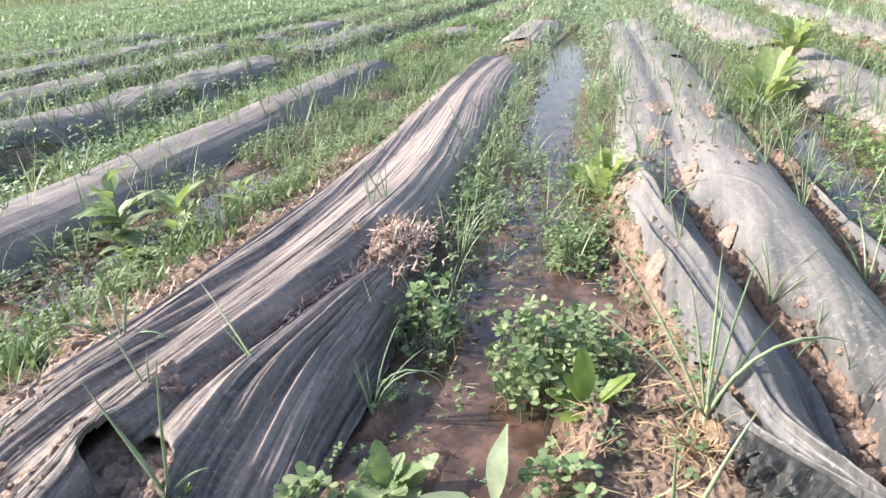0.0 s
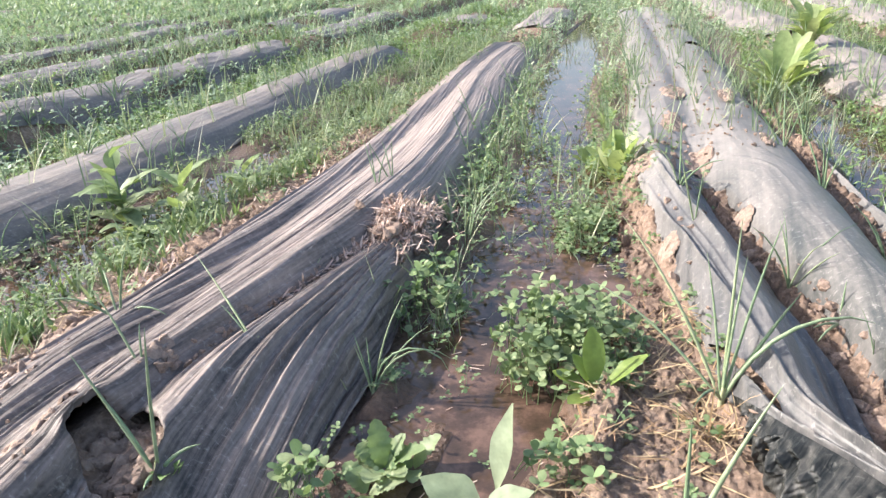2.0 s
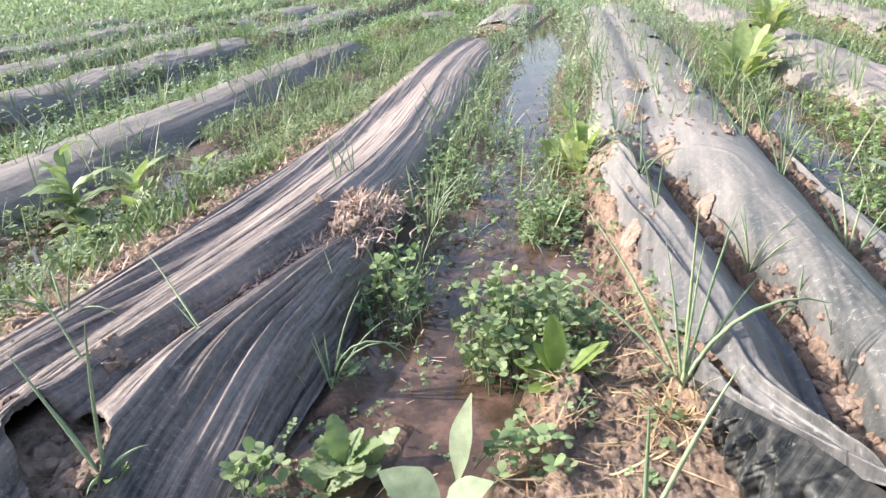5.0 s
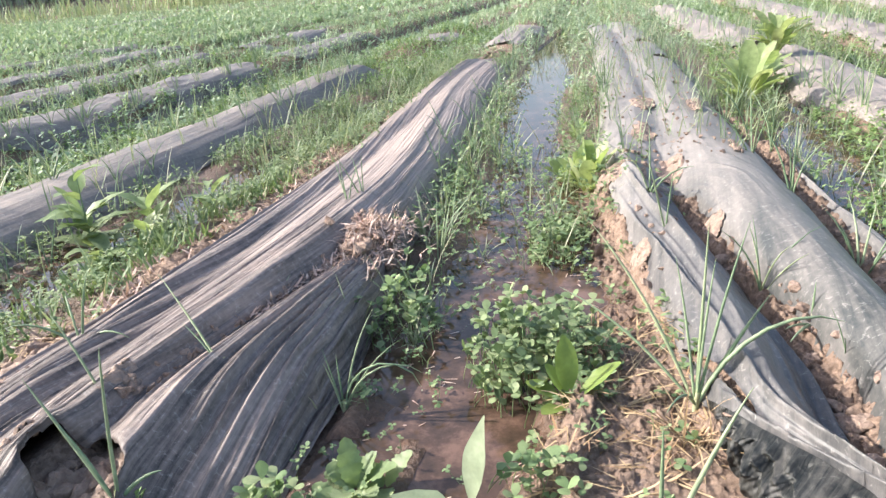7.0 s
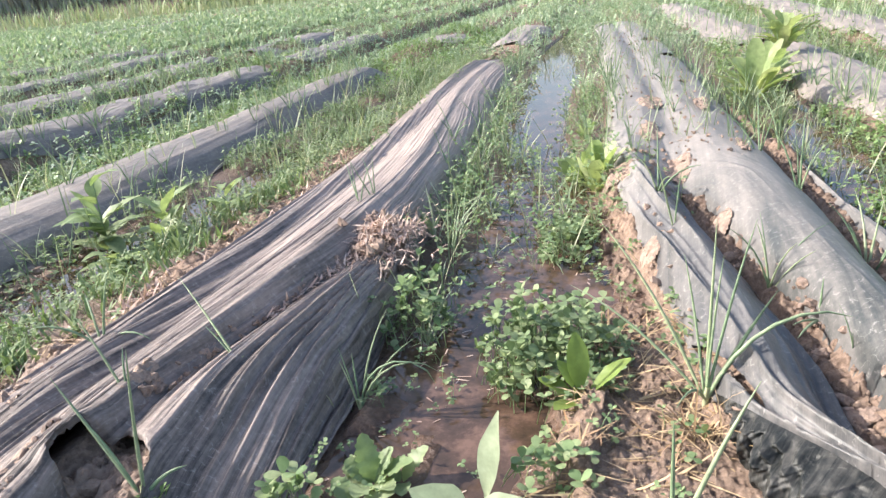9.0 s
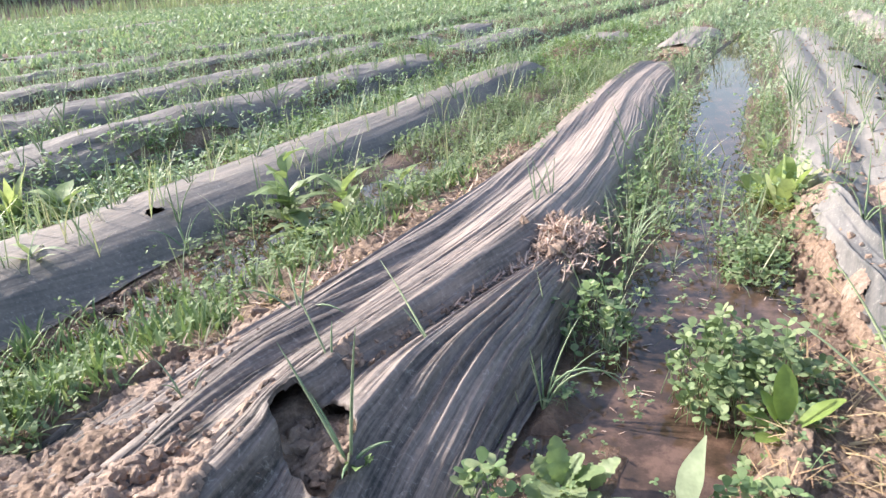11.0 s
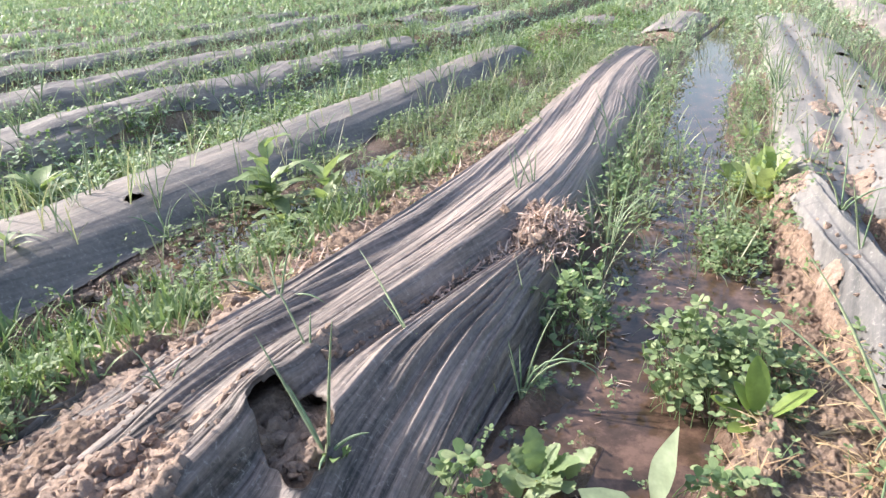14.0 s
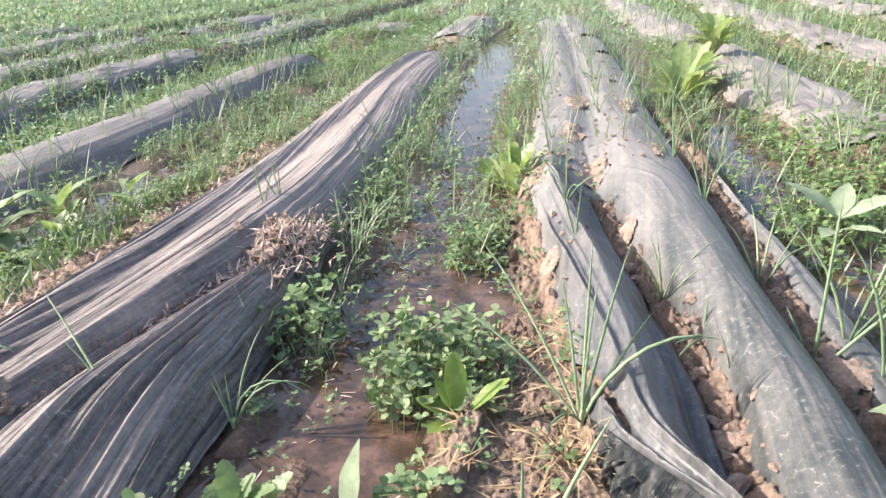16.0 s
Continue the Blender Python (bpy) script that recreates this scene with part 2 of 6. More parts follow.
def part(name, shape, material, parent=None, label="", smooth=True, uv=None):
    """Links a heap (or a ready mesh) as one object, under a thing or alone."""
    me = shape.mesh(name, smooth, uv) if isinstance(shape, Heap) else shape
    if not me.materials:
        me.materials.append(material)
    ob = new(name, me)
    ob.parent = parent
    if label:
        tagged(ob, label)
    return ob


def empty(name, x, y, z, turn=0.0, size=1.0):
    ob = new(name)
    ob.empty_display_size = 0.05
    ob.matrix_world = pose(x, y, z, 0, 0, turn) @ Matrix.Scale(size, 4)
    return ob


def arr(v, n):
    return np.broadcast_to(np.asarray(v, float), (n,)).copy()


def blades(heap, base, az, length, width, lean, bend, shape, fold=0.0, wave=0.0, rng=None):
    """Many leaves at once: each rises from its base, leaning and bending by radians towards az; shape gives the width along it."""
    base = np.asarray(base, float).reshape(-1, 3)
    n, k = len(base), len(shape)
    az, length, width, lean, bend = (arr(v, n) for v in (az, length, width, lean, bend))
    s = np.linspace(0, 1, k)
    th = lean[:, None] + bend[:, None] * (s[:-1] + s[1:])[None] / 2
    step = length[:, None] / (k - 1)
    r = np.concatenate([np.zeros((n, 1)), np.cumsum(np.sin(th) * step, 1)], 1)
    z = np.concatenate([np.zeros((n, 1)), np.cumsum(np.cos(th) * step, 1)], 1)
    ca, sa = np.cos(az)[:, None], np.sin(az)[:, None]
    mid = np.stack([base[:, :1] + r * ca, base[:, 1:2] + r * sa, base[:, 2:] + z], -1)
    tn = lean[:, None] + bend[:, None] * s[None]
    up = np.stack([-np.cos(tn) * ca, -np.cos(tn) * sa, np.sin(tn)], -1)
    side = np.stack([-sa + 0 * tn, ca + 0 * tn, 0 * tn], -1)
    w = (width[:, None] * np.asarray(shape)[None] / 2)[..., None]
    lift = fold * w
    if wave:
        ripple = wave * w * (np.sin(s * 17.0) + 0.6 * np.sin(s * 41.0 + 1.0))[None, :, None]
    else:
        ripple = 0.0
    if fold or wave:
        rows = np.stack([mid - side * w + up * (lift + ripple), mid, mid + side * w + up * (lift - ripple)], 2)
        across = 3
    else:
        rows = np.stack([mid - side * w, mid + side * w], 2)
        across = 2
    first = (np.arange(n) * k * across)[:, None, None]
    i = np.arange(k - 1)[None, :, None] * across
    j = np.arange(across - 1)[None, None, :]
    q = first + i + j
    heap.add(rows.reshape(-1, 3), np.stack([q, q + 1, q + across + 1, q + across], -1).reshape(-1, 4))
    return mid[:, -1]


def tubes(heap, base, az, length, radius, lean, bend, shape, sides=5):
    """Tapered round stems or onion leaves."""
    base = np.asarray(base, float).reshape(-1, 3)
    n, k = len(base), len(shape)
    az, length, radius, lean, bend = (arr(v, n) for v in (az, length, radius, lean, bend))
    s = np.linspace(0, 1, k)
    th = lean[:, None] + bend[:, None] * ((s[:-1] + s[1:]) / 2)[None] ** 1.5
    step = length[:, None] / (k - 1)
    r = np.concatenate([np.zeros((n, 1)), np.cumsum(np.sin(th) * step, 1)], 1)
    z = np.concatenate([np.zeros((n, 1)), np.cumsum(np.cos(th) * step, 1)], 1)
    ca, sa = np.cos(az)[:, None], np.sin(az)[:, None]
    mid = np.stack([base[:, :1] + r * ca, base[:, 1:2] + r * sa, base[:, 2:] + z], -1)
    tn = lean[:, None] + bend[:, None] * s[None] ** 1.5
    up = np.stack([-np.cos(tn) * ca, -np.cos(tn) * sa, np.sin(tn)], -1)
    side = np.stack([-sa + 0 * tn, ca + 0 * tn, 0 * tn], -1)
    a = np.linspace(0, 2 * np.pi, sides, endpoint=False)
    w = (radius[:, None] * np.asarray(shape)[None])[..., None, None]
    ring = mid[:, :, None] + w * (np.cos(a)[None, None, :, None] * side[:, :, None] + np.sin(a)[None, None, :, None] * up[:, :, None])
    first = (np.arange(n) * k * sides)[:, None, None]
    i = np.arange(k - 1)[None, :, None] * sides
    j = np.arange(sides)[None, None, :]
    j2 = (np.arange(sides) + 1)[None, None, :] % sides
    heap.add(ring.reshape(-1, 3), np.stack([first + i + j, first + i + j2, first + i + sides + j2, first + i + sides + j], -1).reshape(-1, 4))
    return mid[:, -1]


OVATE = (0.12, 0.7, 1.0, 0.85, 0.5, 0.04)
ROUNDED = (0.1, 0.14, 0.5, 0.88, 1.0, 0.96, 0.75, 0.15)
SCALLOP = tuple(abs(math.sin(math.pi * i / 26)) ** 0.55 * (1 + 0.38 * math.sin(i * 1.9)) + 0.04 for i in range(27))
ROUND = (0.2, 0.62, 0.95, 1.0, 0.35)
LANCE = (0.25, 0.75, 1.0, 0.9, 0.65, 0.35, 0.03)
BLADE = (0.8, 1.0, 0.75, 0.05)
GRASS = (0.7, 1.0, 0.9, 0.6, 0.05)
SPADE = (0.1, 0.13, 0.32, 0.72, 0.97, 1.0, 0.86, 0.62, 0.32, 0.05)
ELLIPSE = (0.12, 0.55, 0.88, 1.0, 0.94, 0.72, 0.38, 0.04)
SPOON = (0.2, 0.26, 0.45, 0.75, 0.95, 1.0, 0.9, 0.35)


def fine_shape(shape, k=13):
    """A leaf outline with more steps, rounded between its given widths."""
    k = max(k, len(shape))
    s = np.linspace(0, 1, k)
    w = np.interp(s, np.linspace(0, 1, len(shape)), shape)
    w[1:-1] = (w[:-2] + 2 * w[1:-1] + w[2:]) / 4
    return tuple(w)


def trefoils(heap, tips, rng, size, flat=1.25, shape=ROUND):
    """Three round leaflets at each tip."""
    n = len(tips)
    turn = rng.uniform(0, 2 * np.pi, n)
    size = arr(size, n) * rng.uniform(0.7, 1.2, n)
    for da in (0.0, 2.1, -2.1):
        blades(heap, tips, turn + da, size, size * 0.8, rng.normal(flat, 0.4, n), rng.normal(0.35, 0.3, n), shape)


# ---- lie of the land ----
def hash01(i, j, seed):
    h = np.sin(i * 127.1 + j * 311.7 + seed * 74.7) * 43758.5453
    return h - np.floor(h)


def vnoise(x, y, seed=0.0):
    """Smooth noise from 0 to 1 on the plane."""
    x, y = np.asarray(x, float), np.asarray(y, float)
    i, j = np.floor(x), np.floor(y)
    u, v = x - i, y - j
    u, v = u * u * (3 - 2 * u), v * v * (3 - 2 * v)
    a = hash01(i, j, seed) * (1 - u) + hash01(i + 1, j, seed) * u
    b = hash01(i, j + 1, seed) * (1 - u) + hash01(i + 1, j + 1, seed) * u
    return a * (1 - v) + b * v


def fnoise(x, y, seed=0.0, octaves=3):
    t, a, s = 0.0, 0.5, 0.0
    for k in range(octaves):
        t, s = t + a * vnoise(x * 2**k, y * 2**k, seed + 3 * k), s + a
        a *= 0.55
    return t / s


def table(ys, xs):
    return lambda y: np.interp(y, ys, xs)


M_LEFT = table([0, 0.5, 0.75, 1.07, 1.33, 2.16, 3.1, 5.08, 6.6], [-1.36, -1.38, -1.41, -1.4, -1.36, -1.3, -1.36, -1.6, -1.68])
HEAP_EDGE = table([0.2, 0.55, 0.8, 1.05, 1.25, 1.4], [-1.1, -1.13, -1.17, -1.2, -1.27, -1.33])
M_RIGHT = table([0, 0.7, 0.9, 1.1, 1.3, 1.43, 1.62, 1.82, 2.0, 2.2, 2.64, 3.34, 4.26, 4.95, 5.4, 6.6], [-0.45, -0.52, -0.56, -0.568, -0.575, -0.583, -0.61, -0.635, -0.665, -0.7, -0.735, -0.79, -0.9, -1.0, -1.07, -1.2])
M_CREST = table([0, 0.5, 0.71, 0.88, 1.0, 1.1, 1.2, 1.32, 1.44, 1.6, 1.8, 2.0, 2.5, 3, 3.8, 4.7, 5.5, 6.6], [-0.84, -0.87, -0.885, -0.908, -0.915, -0.912, -0.897, -0.88, -0.865, -0.85, -0.838, -0.83, -0.85, -0.91, -1.05, -1.23, -1.33, -1.4])
M_HUMP = table([0, 0.45, 0.6, 0.83, 1.07, 1.25, 1.5, 2.0, 3.0, 4.0, 5.5, 6.6], [-1.04, -1.05, -1.065, -1.14, -1.17, -1.17, -1.19, -1.21, -1.24, -1.32, -1.5, -1.57])
M_VALLEY = table([0, 0.7, 0.95, 1.1, 1.29, 1.46, 1.63, 1.8, 2.0, 2.3, 3, 4, 5.5, 6.6], [-0.77, -0.845, -0.878, -0.872, -0.838, -0.815, -0.795, -0.77, -0.75, -0.78, -0.86, -1.0, -1.22, -1.3])
M_RIM = table([0, 0.7, 0.85, 0.92, 1.0, 1.14, 1.28, 1.42, 1.56, 1.7, 1.9, 2.1, 2.3, 3, 4, 5.5, 6.6], [-0.66, -0.72, -0.752, -0.77, -0.783, -0.765, -0.745, -0.725, -0.712, -0.695, -0.685, -0.715, -0.75, -0.82, -0.945, -1.14, -1.25])
Z_CREST = table([0, 0.5, 1.0, 1.3, 2, 4, 5.5, 6.6], [0.15, 0.158, 0.178, 0.19, 0.197, 0.168, 0.13, 0.12])
Z_VALLEY = table([0, 0.7, 0.9, 1.05, 1.6, 1.95, 2.25, 6.6], [0.1, 0.09, 0.1, 0.128, 0.118, 0.122, 0.168, 0.09])
Z_RIM = table([0, 0.75, 0.85, 0.93, 1.0, 1.28, 1.5, 1.7, 1.9, 2.25, 6.6], [0.06, 0.08, 0.12, 0.152, 0.168, 0.167, 0.158, 0.146, 0.138, 0.148, 0.06])
Z_RIGHT = table([0, 0.75, 0.9, 1.1, 1.3, 1.5, 1.7, 1.9, 2.2, 2.6, 6.6], [0.01, 0.01, 0.014, 0.055, 0.112, 0.128, 0.128, 0.115, 0.07, 0.04, 0.02])


def M_CREASE(y):
    """Where the valley lies between the film's two edges, from 0 to 1."""
    return (M_VALLEY(y) - M_LEFT(y)) / (M_RIGHT(y) - M_LEFT(y))


A_LEFT = table([0.0, 0.6, 1.1, 1.78, 5.9], [-2.76, -2.76, -2.76, -2.8, -2.84])
A_RIGHT = table([0.0, 0.28, 0.6, 0.97, 1.5, 2.9, 4.1, 5.9], [-2.1, -2.06, -1.98, -2.0, -2.08, -2.15, -2.23, -2.33])
R1_LEFT = table([1.0, 1.13, 1.2, 1.26, 1.33, 1.48, 1.8, 2.2, 2.85, 3.5], [0.54, 0.42, 0.345, 0.295, 0.26, 0.225, 0.17, 0.07, -0.07, -0.15])
R_GAP = table([0.6, 1.25, 1.48, 1.77, 2.0, 2.42, 2.76, 3.5, 4.5, 6], [0.57, 0.55, 0.535, 0.47, 0.41, 0.3, 0.23, 0.12, 0.0, -0.2])
R2_RIGHT = table([0.6, 1.4, 1.6, 1.9, 2.34, 3.18, 4.05, 5.57, 8.04, 10.8], [0.85, 0.77, 0.74, 0.7, 0.67, 0.59, 0.5, 0.34, 0.04, -0.45])
R3_RIGHT = table([0.6, 1.4, 1.83, 2.16, 2.6, 3.5, 4.5], [1.06, 0.97, 0.91, 0.86, 0.77, 0.67, 0.52])
RF_LEFT = table([2.7, 3.5, 4.57, 6.85, 9.5], [-0.03, -0.15, -0.23, -0.48, -0.82])
WATER_MID = table([0.5, 0.9, 1.2, 1.5, 1.9, 2.4, 3.0, 3.9, 4.8, 5.9, 7.3, 8.7, 10.5, 14], [-0.36, -0.33, -0.28, -0.27, -0.24, -0.25, -0.36, -0.55, -0.68, -0.74, -0.93, -1.1, -1.42, -1.9])
WATER_HALF = table([0.5, 0.9, 1.2, 1.9, 2.4, 3.0, 3.9, 4.8, 8.7, 14], [0.14, 0.15, 0.18, 0.22, 0.22, 0.17, 0.15, 0.17, 0.18, 0.14])


LEFT_MID = table([0, 1, 2, 3, 4, 6], [-1.84, -1.8, -1.9, -1.82, -1.8, -1.85])


def bump(u, p=2.4, q=0.7):
    return np.clip(1 - np.abs(2 * u - 1) ** p, 0, None) ** q


def smooth(x, a, b):
    t = np.clip((x - a) / (b - a), 0, 1)
    return t * t * (3 - 2 * t)


def bed_main(x, y):
    """The broad ridge under the torn black film: a low hump, a gutter, the crest, a valley and the loose flap's own crest."""
    x, y = np.asarray(x, float), np.asarray(y, float)
    x, y = np.broadcast_arrays(x, y)
    l, r, c, v, k, g = M_LEFT(y), M_RIGHT(y), M_CREST(y), M_VALLEY(y), M_RIM(y), M_HUMP(y)
    zr = Z_RIGHT(y)
    near = smooth(-y, -1.25, -0.9)
    px = [l - 0.1, l - 0.03, l + 0.02, g - 0.05, g, g + 0.08, c - 0.09, c, c + 0.35 * (v - c), v, k, k + 0.4 * (r - k), r, r + 0.025, r + 0.05]
    pz = [0.0 * y, 0.05 + 0 * y, 0.075 - 0.02 * near, 0.115 - 0.015 * near, 0.132 + 0 * y, 0.098 + 0 * y, Z_CREST(y) - 0.03, Z_CREST(y), Z_CREST(y) - 0.02, Z_VALLEY(y), Z_RIM(y), zr + (Z_RIM(y) - zr) * (0.5 + 0.34 * smooth(y, 1.0, 1.3)), zr, zr * 0.3, -0.04 + 0 * y]

    def at(q):
        z = np.full(q.shape, -1.0)
        for i in range(len(px) - 1):
            t = np.clip((q - px[i]) / np.maximum(px[i + 1] - px[i], 1e-4), 0, 1)
            z = np.where((q >= px[i]) & (q <= px[i + 1]), pz[i] + (pz[i + 1] - pz[i]) * t, z)
        return z

    z = at(x)
    inside = (x > l - 0.08) & (x < r + 0.03)
    soft = (z + at(x - 0.012) + at(x + 0.012)) / 3
    z = np.where(inside, soft, z)
    far = smooth(-y, -7.1, -6.3)
    return np.where(z > -0.9, z * far + (1 - far) * 0.05, -1.0)


A_TOP = table([0, 0.04, 0.12, 0.25, 0.38, 0.5, 0.63, 0.73, 0.82, 0.92, 1], [0, 0.06, 0.112, 0.15, 0.168, 0.172, 0.168, 0.152, 0.112, 0.02, -0.03])


def bed_a(x, y):
    wander = 0.07 * (fnoise(y * 0.9, 0 * y, 93) - 0.5)
    l, r = A_LEFT(y) + wander, A_RIGHT(y) + wander
    return np.where((x > l) & (x < r), A_TOP((x - l) / (r - l)) * smooth(-y, -6.6, -6.1) * np.interp(y, [0.8, 1.4, 2.2, 4, 5.9], [1.0, 0.93, 0.86, 0.86, 0.9]) * (0.84 + 0.32 * fnoise(x * 0.5, y * 1.3, 91)), -1.0)


def bed_right(x, y):
    l, g, r, s = R1_LEFT(y), R_GAP(y), R2_RIGHT(y), R3_RIGHT(y)
    near = smooth(-y, -3.8, -2.5)
    z1 = np.where((x > l - 0.03) & (x <= g), np.interp((x - l + 0.03) / (g - l + 0.03), [0, 0.05, 0.16, 0.3, 0.45, 0.7, 1.0], [0.035, 0.08, 0.122, 0.148, 0.168, 0.09, 0.05]), -1.0)
    z1 = np.where((x > l - 0.012) & (x <= g), np.maximum(z1, 0.128 * smooth(-y, -1.36, -1.28) * smooth(g - x, 0.0, 0.16)), z1)
    z2 = np.where((x > g) & (x < r), 0.055 + 0.12 * bump((x - g) / (r - g), 2.1, 0.9), -1.0)
    z3 = np.where((x >= r) & (x < s) & (y < 4.4), 0.03 + 0.05 * bump((x - r) / np.maximum(s - r, 0.01), 2.5, 0.6), -1.0)
    a = np.maximum(np.maximum(z1, z2), z3)
    l2 = RF_LEFT(y)
    u = (x - l2) / (r - l2)
    b = np.where((u > 0) & (u < 1), 0.03 + 0.1 * bump(u, 3.0, 0.6) - 0.03 * np.exp(-(((u - 0.45) / 0.1) ** 2)), -1.0)
    far = smooth(-y, -11.0, -9.0)
    b = np.where(b > -0.5, b * far, b)
    both = (a > -0.5) & (b > -0.5)
    return np.where(both, a * near + b * (1 - near), np.where(near > 0.5, a, np.maximum(b, z3)))


# further ridges: centre at y = 0, lean per metre, half width, height
ROWS_LEFT = [(-3.66, 0.0, 0.34, 0.22), (-4.87, 0.0, 0.36, 0.21), (-6.3, 0.0, 0.36, 0.2), (-7.68, 0.0, 0.36, 0.19), (-9.05, 0.0, 0.36, 0.18)] + [
    (-10.45 - 1.35 * k, 0.0, 0.38, 0.17) for k in range(14)
]
ROWS_RIGHT = [(1.98, -0.15, 0.33, 0.11), (3.05, -0.145, 0.36, 0.12), (4.3, -0.14, 0.36, 0.12), (5.6, -0.13, 0.36, 0.12), (6.9, -0.12, 0.36, 0.12), (8.2, -0.1, 0.36, 0.12)]
ROWS_AHEAD = [(-0.9, -0.075, 0.3, 0.12, 7.2), (0.72, -0.105, 0.33, 0.11, 9.5), (-2.62, 0.0, 0.36, 0.12, 6.9)]


HOLE = (-0.818, 0.858, 0.096, 0.1, -0.55)  # the torn hole in the main film: x, y, half width, half length, shear


def soil_z(x, y):
    """Height of the bare soil."""
    x, y = np.asarray(x, float), np.asarray(y, float)
    near = np.exp(-((np.hypot(x, y) / 14.0) ** 2))
    z = 0.012 + 0.03 * (fnoise(x * 2.1, y * 2.1, 1) - 0.5) + near * 0.014 * (fnoise(x * 13, y * 13, 5, 2) - 0.5)
    left = (x < M_LEFT(y) + 0.1) & (x > -2.3) & (y < 7)
    z = np.where(left, z + 0.002 + 0.03 * smooth(x, -1.75, -1.4), z)
    pond = ((x - 0.83 + 0.13 * (y - 3.6)) / 0.15) ** 2 + ((y - 3.6) / 0.4) ** 2
    z = z - 0.05 * smooth(1.6 - pond, 0.0, 1.2)
    right = (x > 0.75) & (x < 1.75) & (y < 8)
    z = np.where(right, z - 0.018, z)
    d = np.abs(x - WATER_MID(y)) / WATER_HALF(y)
    ditch = (x > -2.3) & (x < 1.0) & (y < 15)
    z = np.where(ditch, z - 0.045 * smooth(-d, -1.5, -0.6), z)
    z = np.where((x > 0.0) & (x < 0.4) & (y < 1.6), z + 0.018, z)
    berm = (0.6 - 0.45 * smooth(y, 0.8, 1.1)) * np.exp(-(((x - M_LEFT(y) + 0.12) / 0.08) ** 2)) * smooth(-y, -1.7, -1.2)
    z = z + berm * (0.05 + 0.03 * (fnoise(x * 11, y * 11, 41, 3) - 0.5))
    dl = np.abs(x - LEFT_MID(y)) / 0.13
    z = np.where((x < M_LEFT(y)) & (x > -2.3) & (y < 7), z - 0.042 * smooth(-dl, -1.7, -0.5), z)
    mud = smooth(fnoise(x * 9, y * 7, 31, 3), 0.5, 0.62) * 0.036 * smooth(-y, -2.0, -1.2)
    z = np.where(ditch & (x < 0.05) & (x > -0.5), z + mud, z)
    for xc, k, hw, h in ROWS_LEFT + ROWS_RIGHT:
        u = (x - xc - k * y) / (2 * hw) + 0.5
        keep = smooth(y, 3.0, 3.4) if xc == 1.98 else 1.0
        z = np.maximum(z, np.where((u > 0) & (u < 1), h * bump(u) * keep - 0.014, -1.0))
    for xc, k, hw, h, y0 in ROWS_AHEAD:
        u = (x - xc - k * y) / (2 * hw) + 0.5
        z = np.maximum(z, np.where((u > 0) & (u < 1), h * bump(u) * smooth(y, y0, y0 + 0.7), -1.0))
    loose = 0.03 * ((y > 1.0) & (y < 2.1) & (x > M_CREST(y)) & (x < -0.55))
    z = np.maximum(z, bed_main(x, y) - 0.03 - loose)
    for f in (bed_a, bed_right):
        z = np.maximum(z, f(x, y) - 0.03)
    d = np.hypot((x - HOLE[0] - HOLE[4] * (y - HOLE[1])) / HOLE[2], (y - HOLE[1]) / HOLE[3])
    floor = 0.1 + 0.03 * (fnoise(x * 24, y * 24, 66) - 0.5)
    z = np.where(d < 1.25, np.minimum(z, floor + 0.13 * smooth(d, 0.85, 1.25)), z)
    # field bank far behind
    edge = np.interp(x, BANK_X, BANK_Y)
    z = z + 1.3 * smooth(y - edge, 2.0, 14.0) * (np.abs(x) < 300)
    return z


BANK_X, BANK_Y = [-300, -60, -40, -31, -20, -7, 15, 60, 300], [-200, -14, 8, 20, 27.5, 34, 44, 58, 90]


def steps(*spans):
    out = [spans[0][0]]
    for a, b, d in spans:
        n = max(1, round((b - a) / d))
        out += list(a + (b - a) * (np.arange(n) + 1) / n)
    return np.array(out)


def quad_mean(A):
    return (A[:-1, :-1] + A[:-1, 1:] + A[1:, 1:] + A[1:, :-1]) / 4


def grid(heap, X, Y, Z, keep=None, quads=None):
    n, m = X.shape
    idx = np.arange(n * m).reshape(n, m)
    q = np.stack([idx[:-1, :-1], idx[:-1, 1:], idx[1:, 1:], idx[1:, :-1]], -1)
    if keep is not None:
        k = keep[:-1, :-1] & keep[:-1, 1:] & keep[1:, 1:] & keep[1:, :-1]
        k = k if quads is None else k & quads
        q = q[k]
    heap.add(np.stack([X, Y, Z], -1), q.reshape(-1, 4))


gx = steps((-900, -100, 100), (-100, -30, 5), (-30, -14, 0.5), (-14, -4.2, 0.1), (-4.2, 2.2, 0.028), (2.2, 9, 0.1), (9, 40, 2), (40, 100, 10), (100, 900, 100))
gy = steps((-400, -20, 40), (-20, -2, 1.5), (-2, 0.3, 0.12), (0.3, 4.2, 0.028), (4.2, 9, 0.07), (9, 20, 0.3), (20, 60, 1.2), (60, 120, 10), (120, 1200, 120))
GX, GY = np.meshgrid(gx, gy)
h = Heap()
grid(h, GX, GY, soil_z(GX, GY))
ground = tagged(part("ground", h, MAT_SOIL), "reddish brown field soil in ridges and wet furrows", "ground", kind="structure")

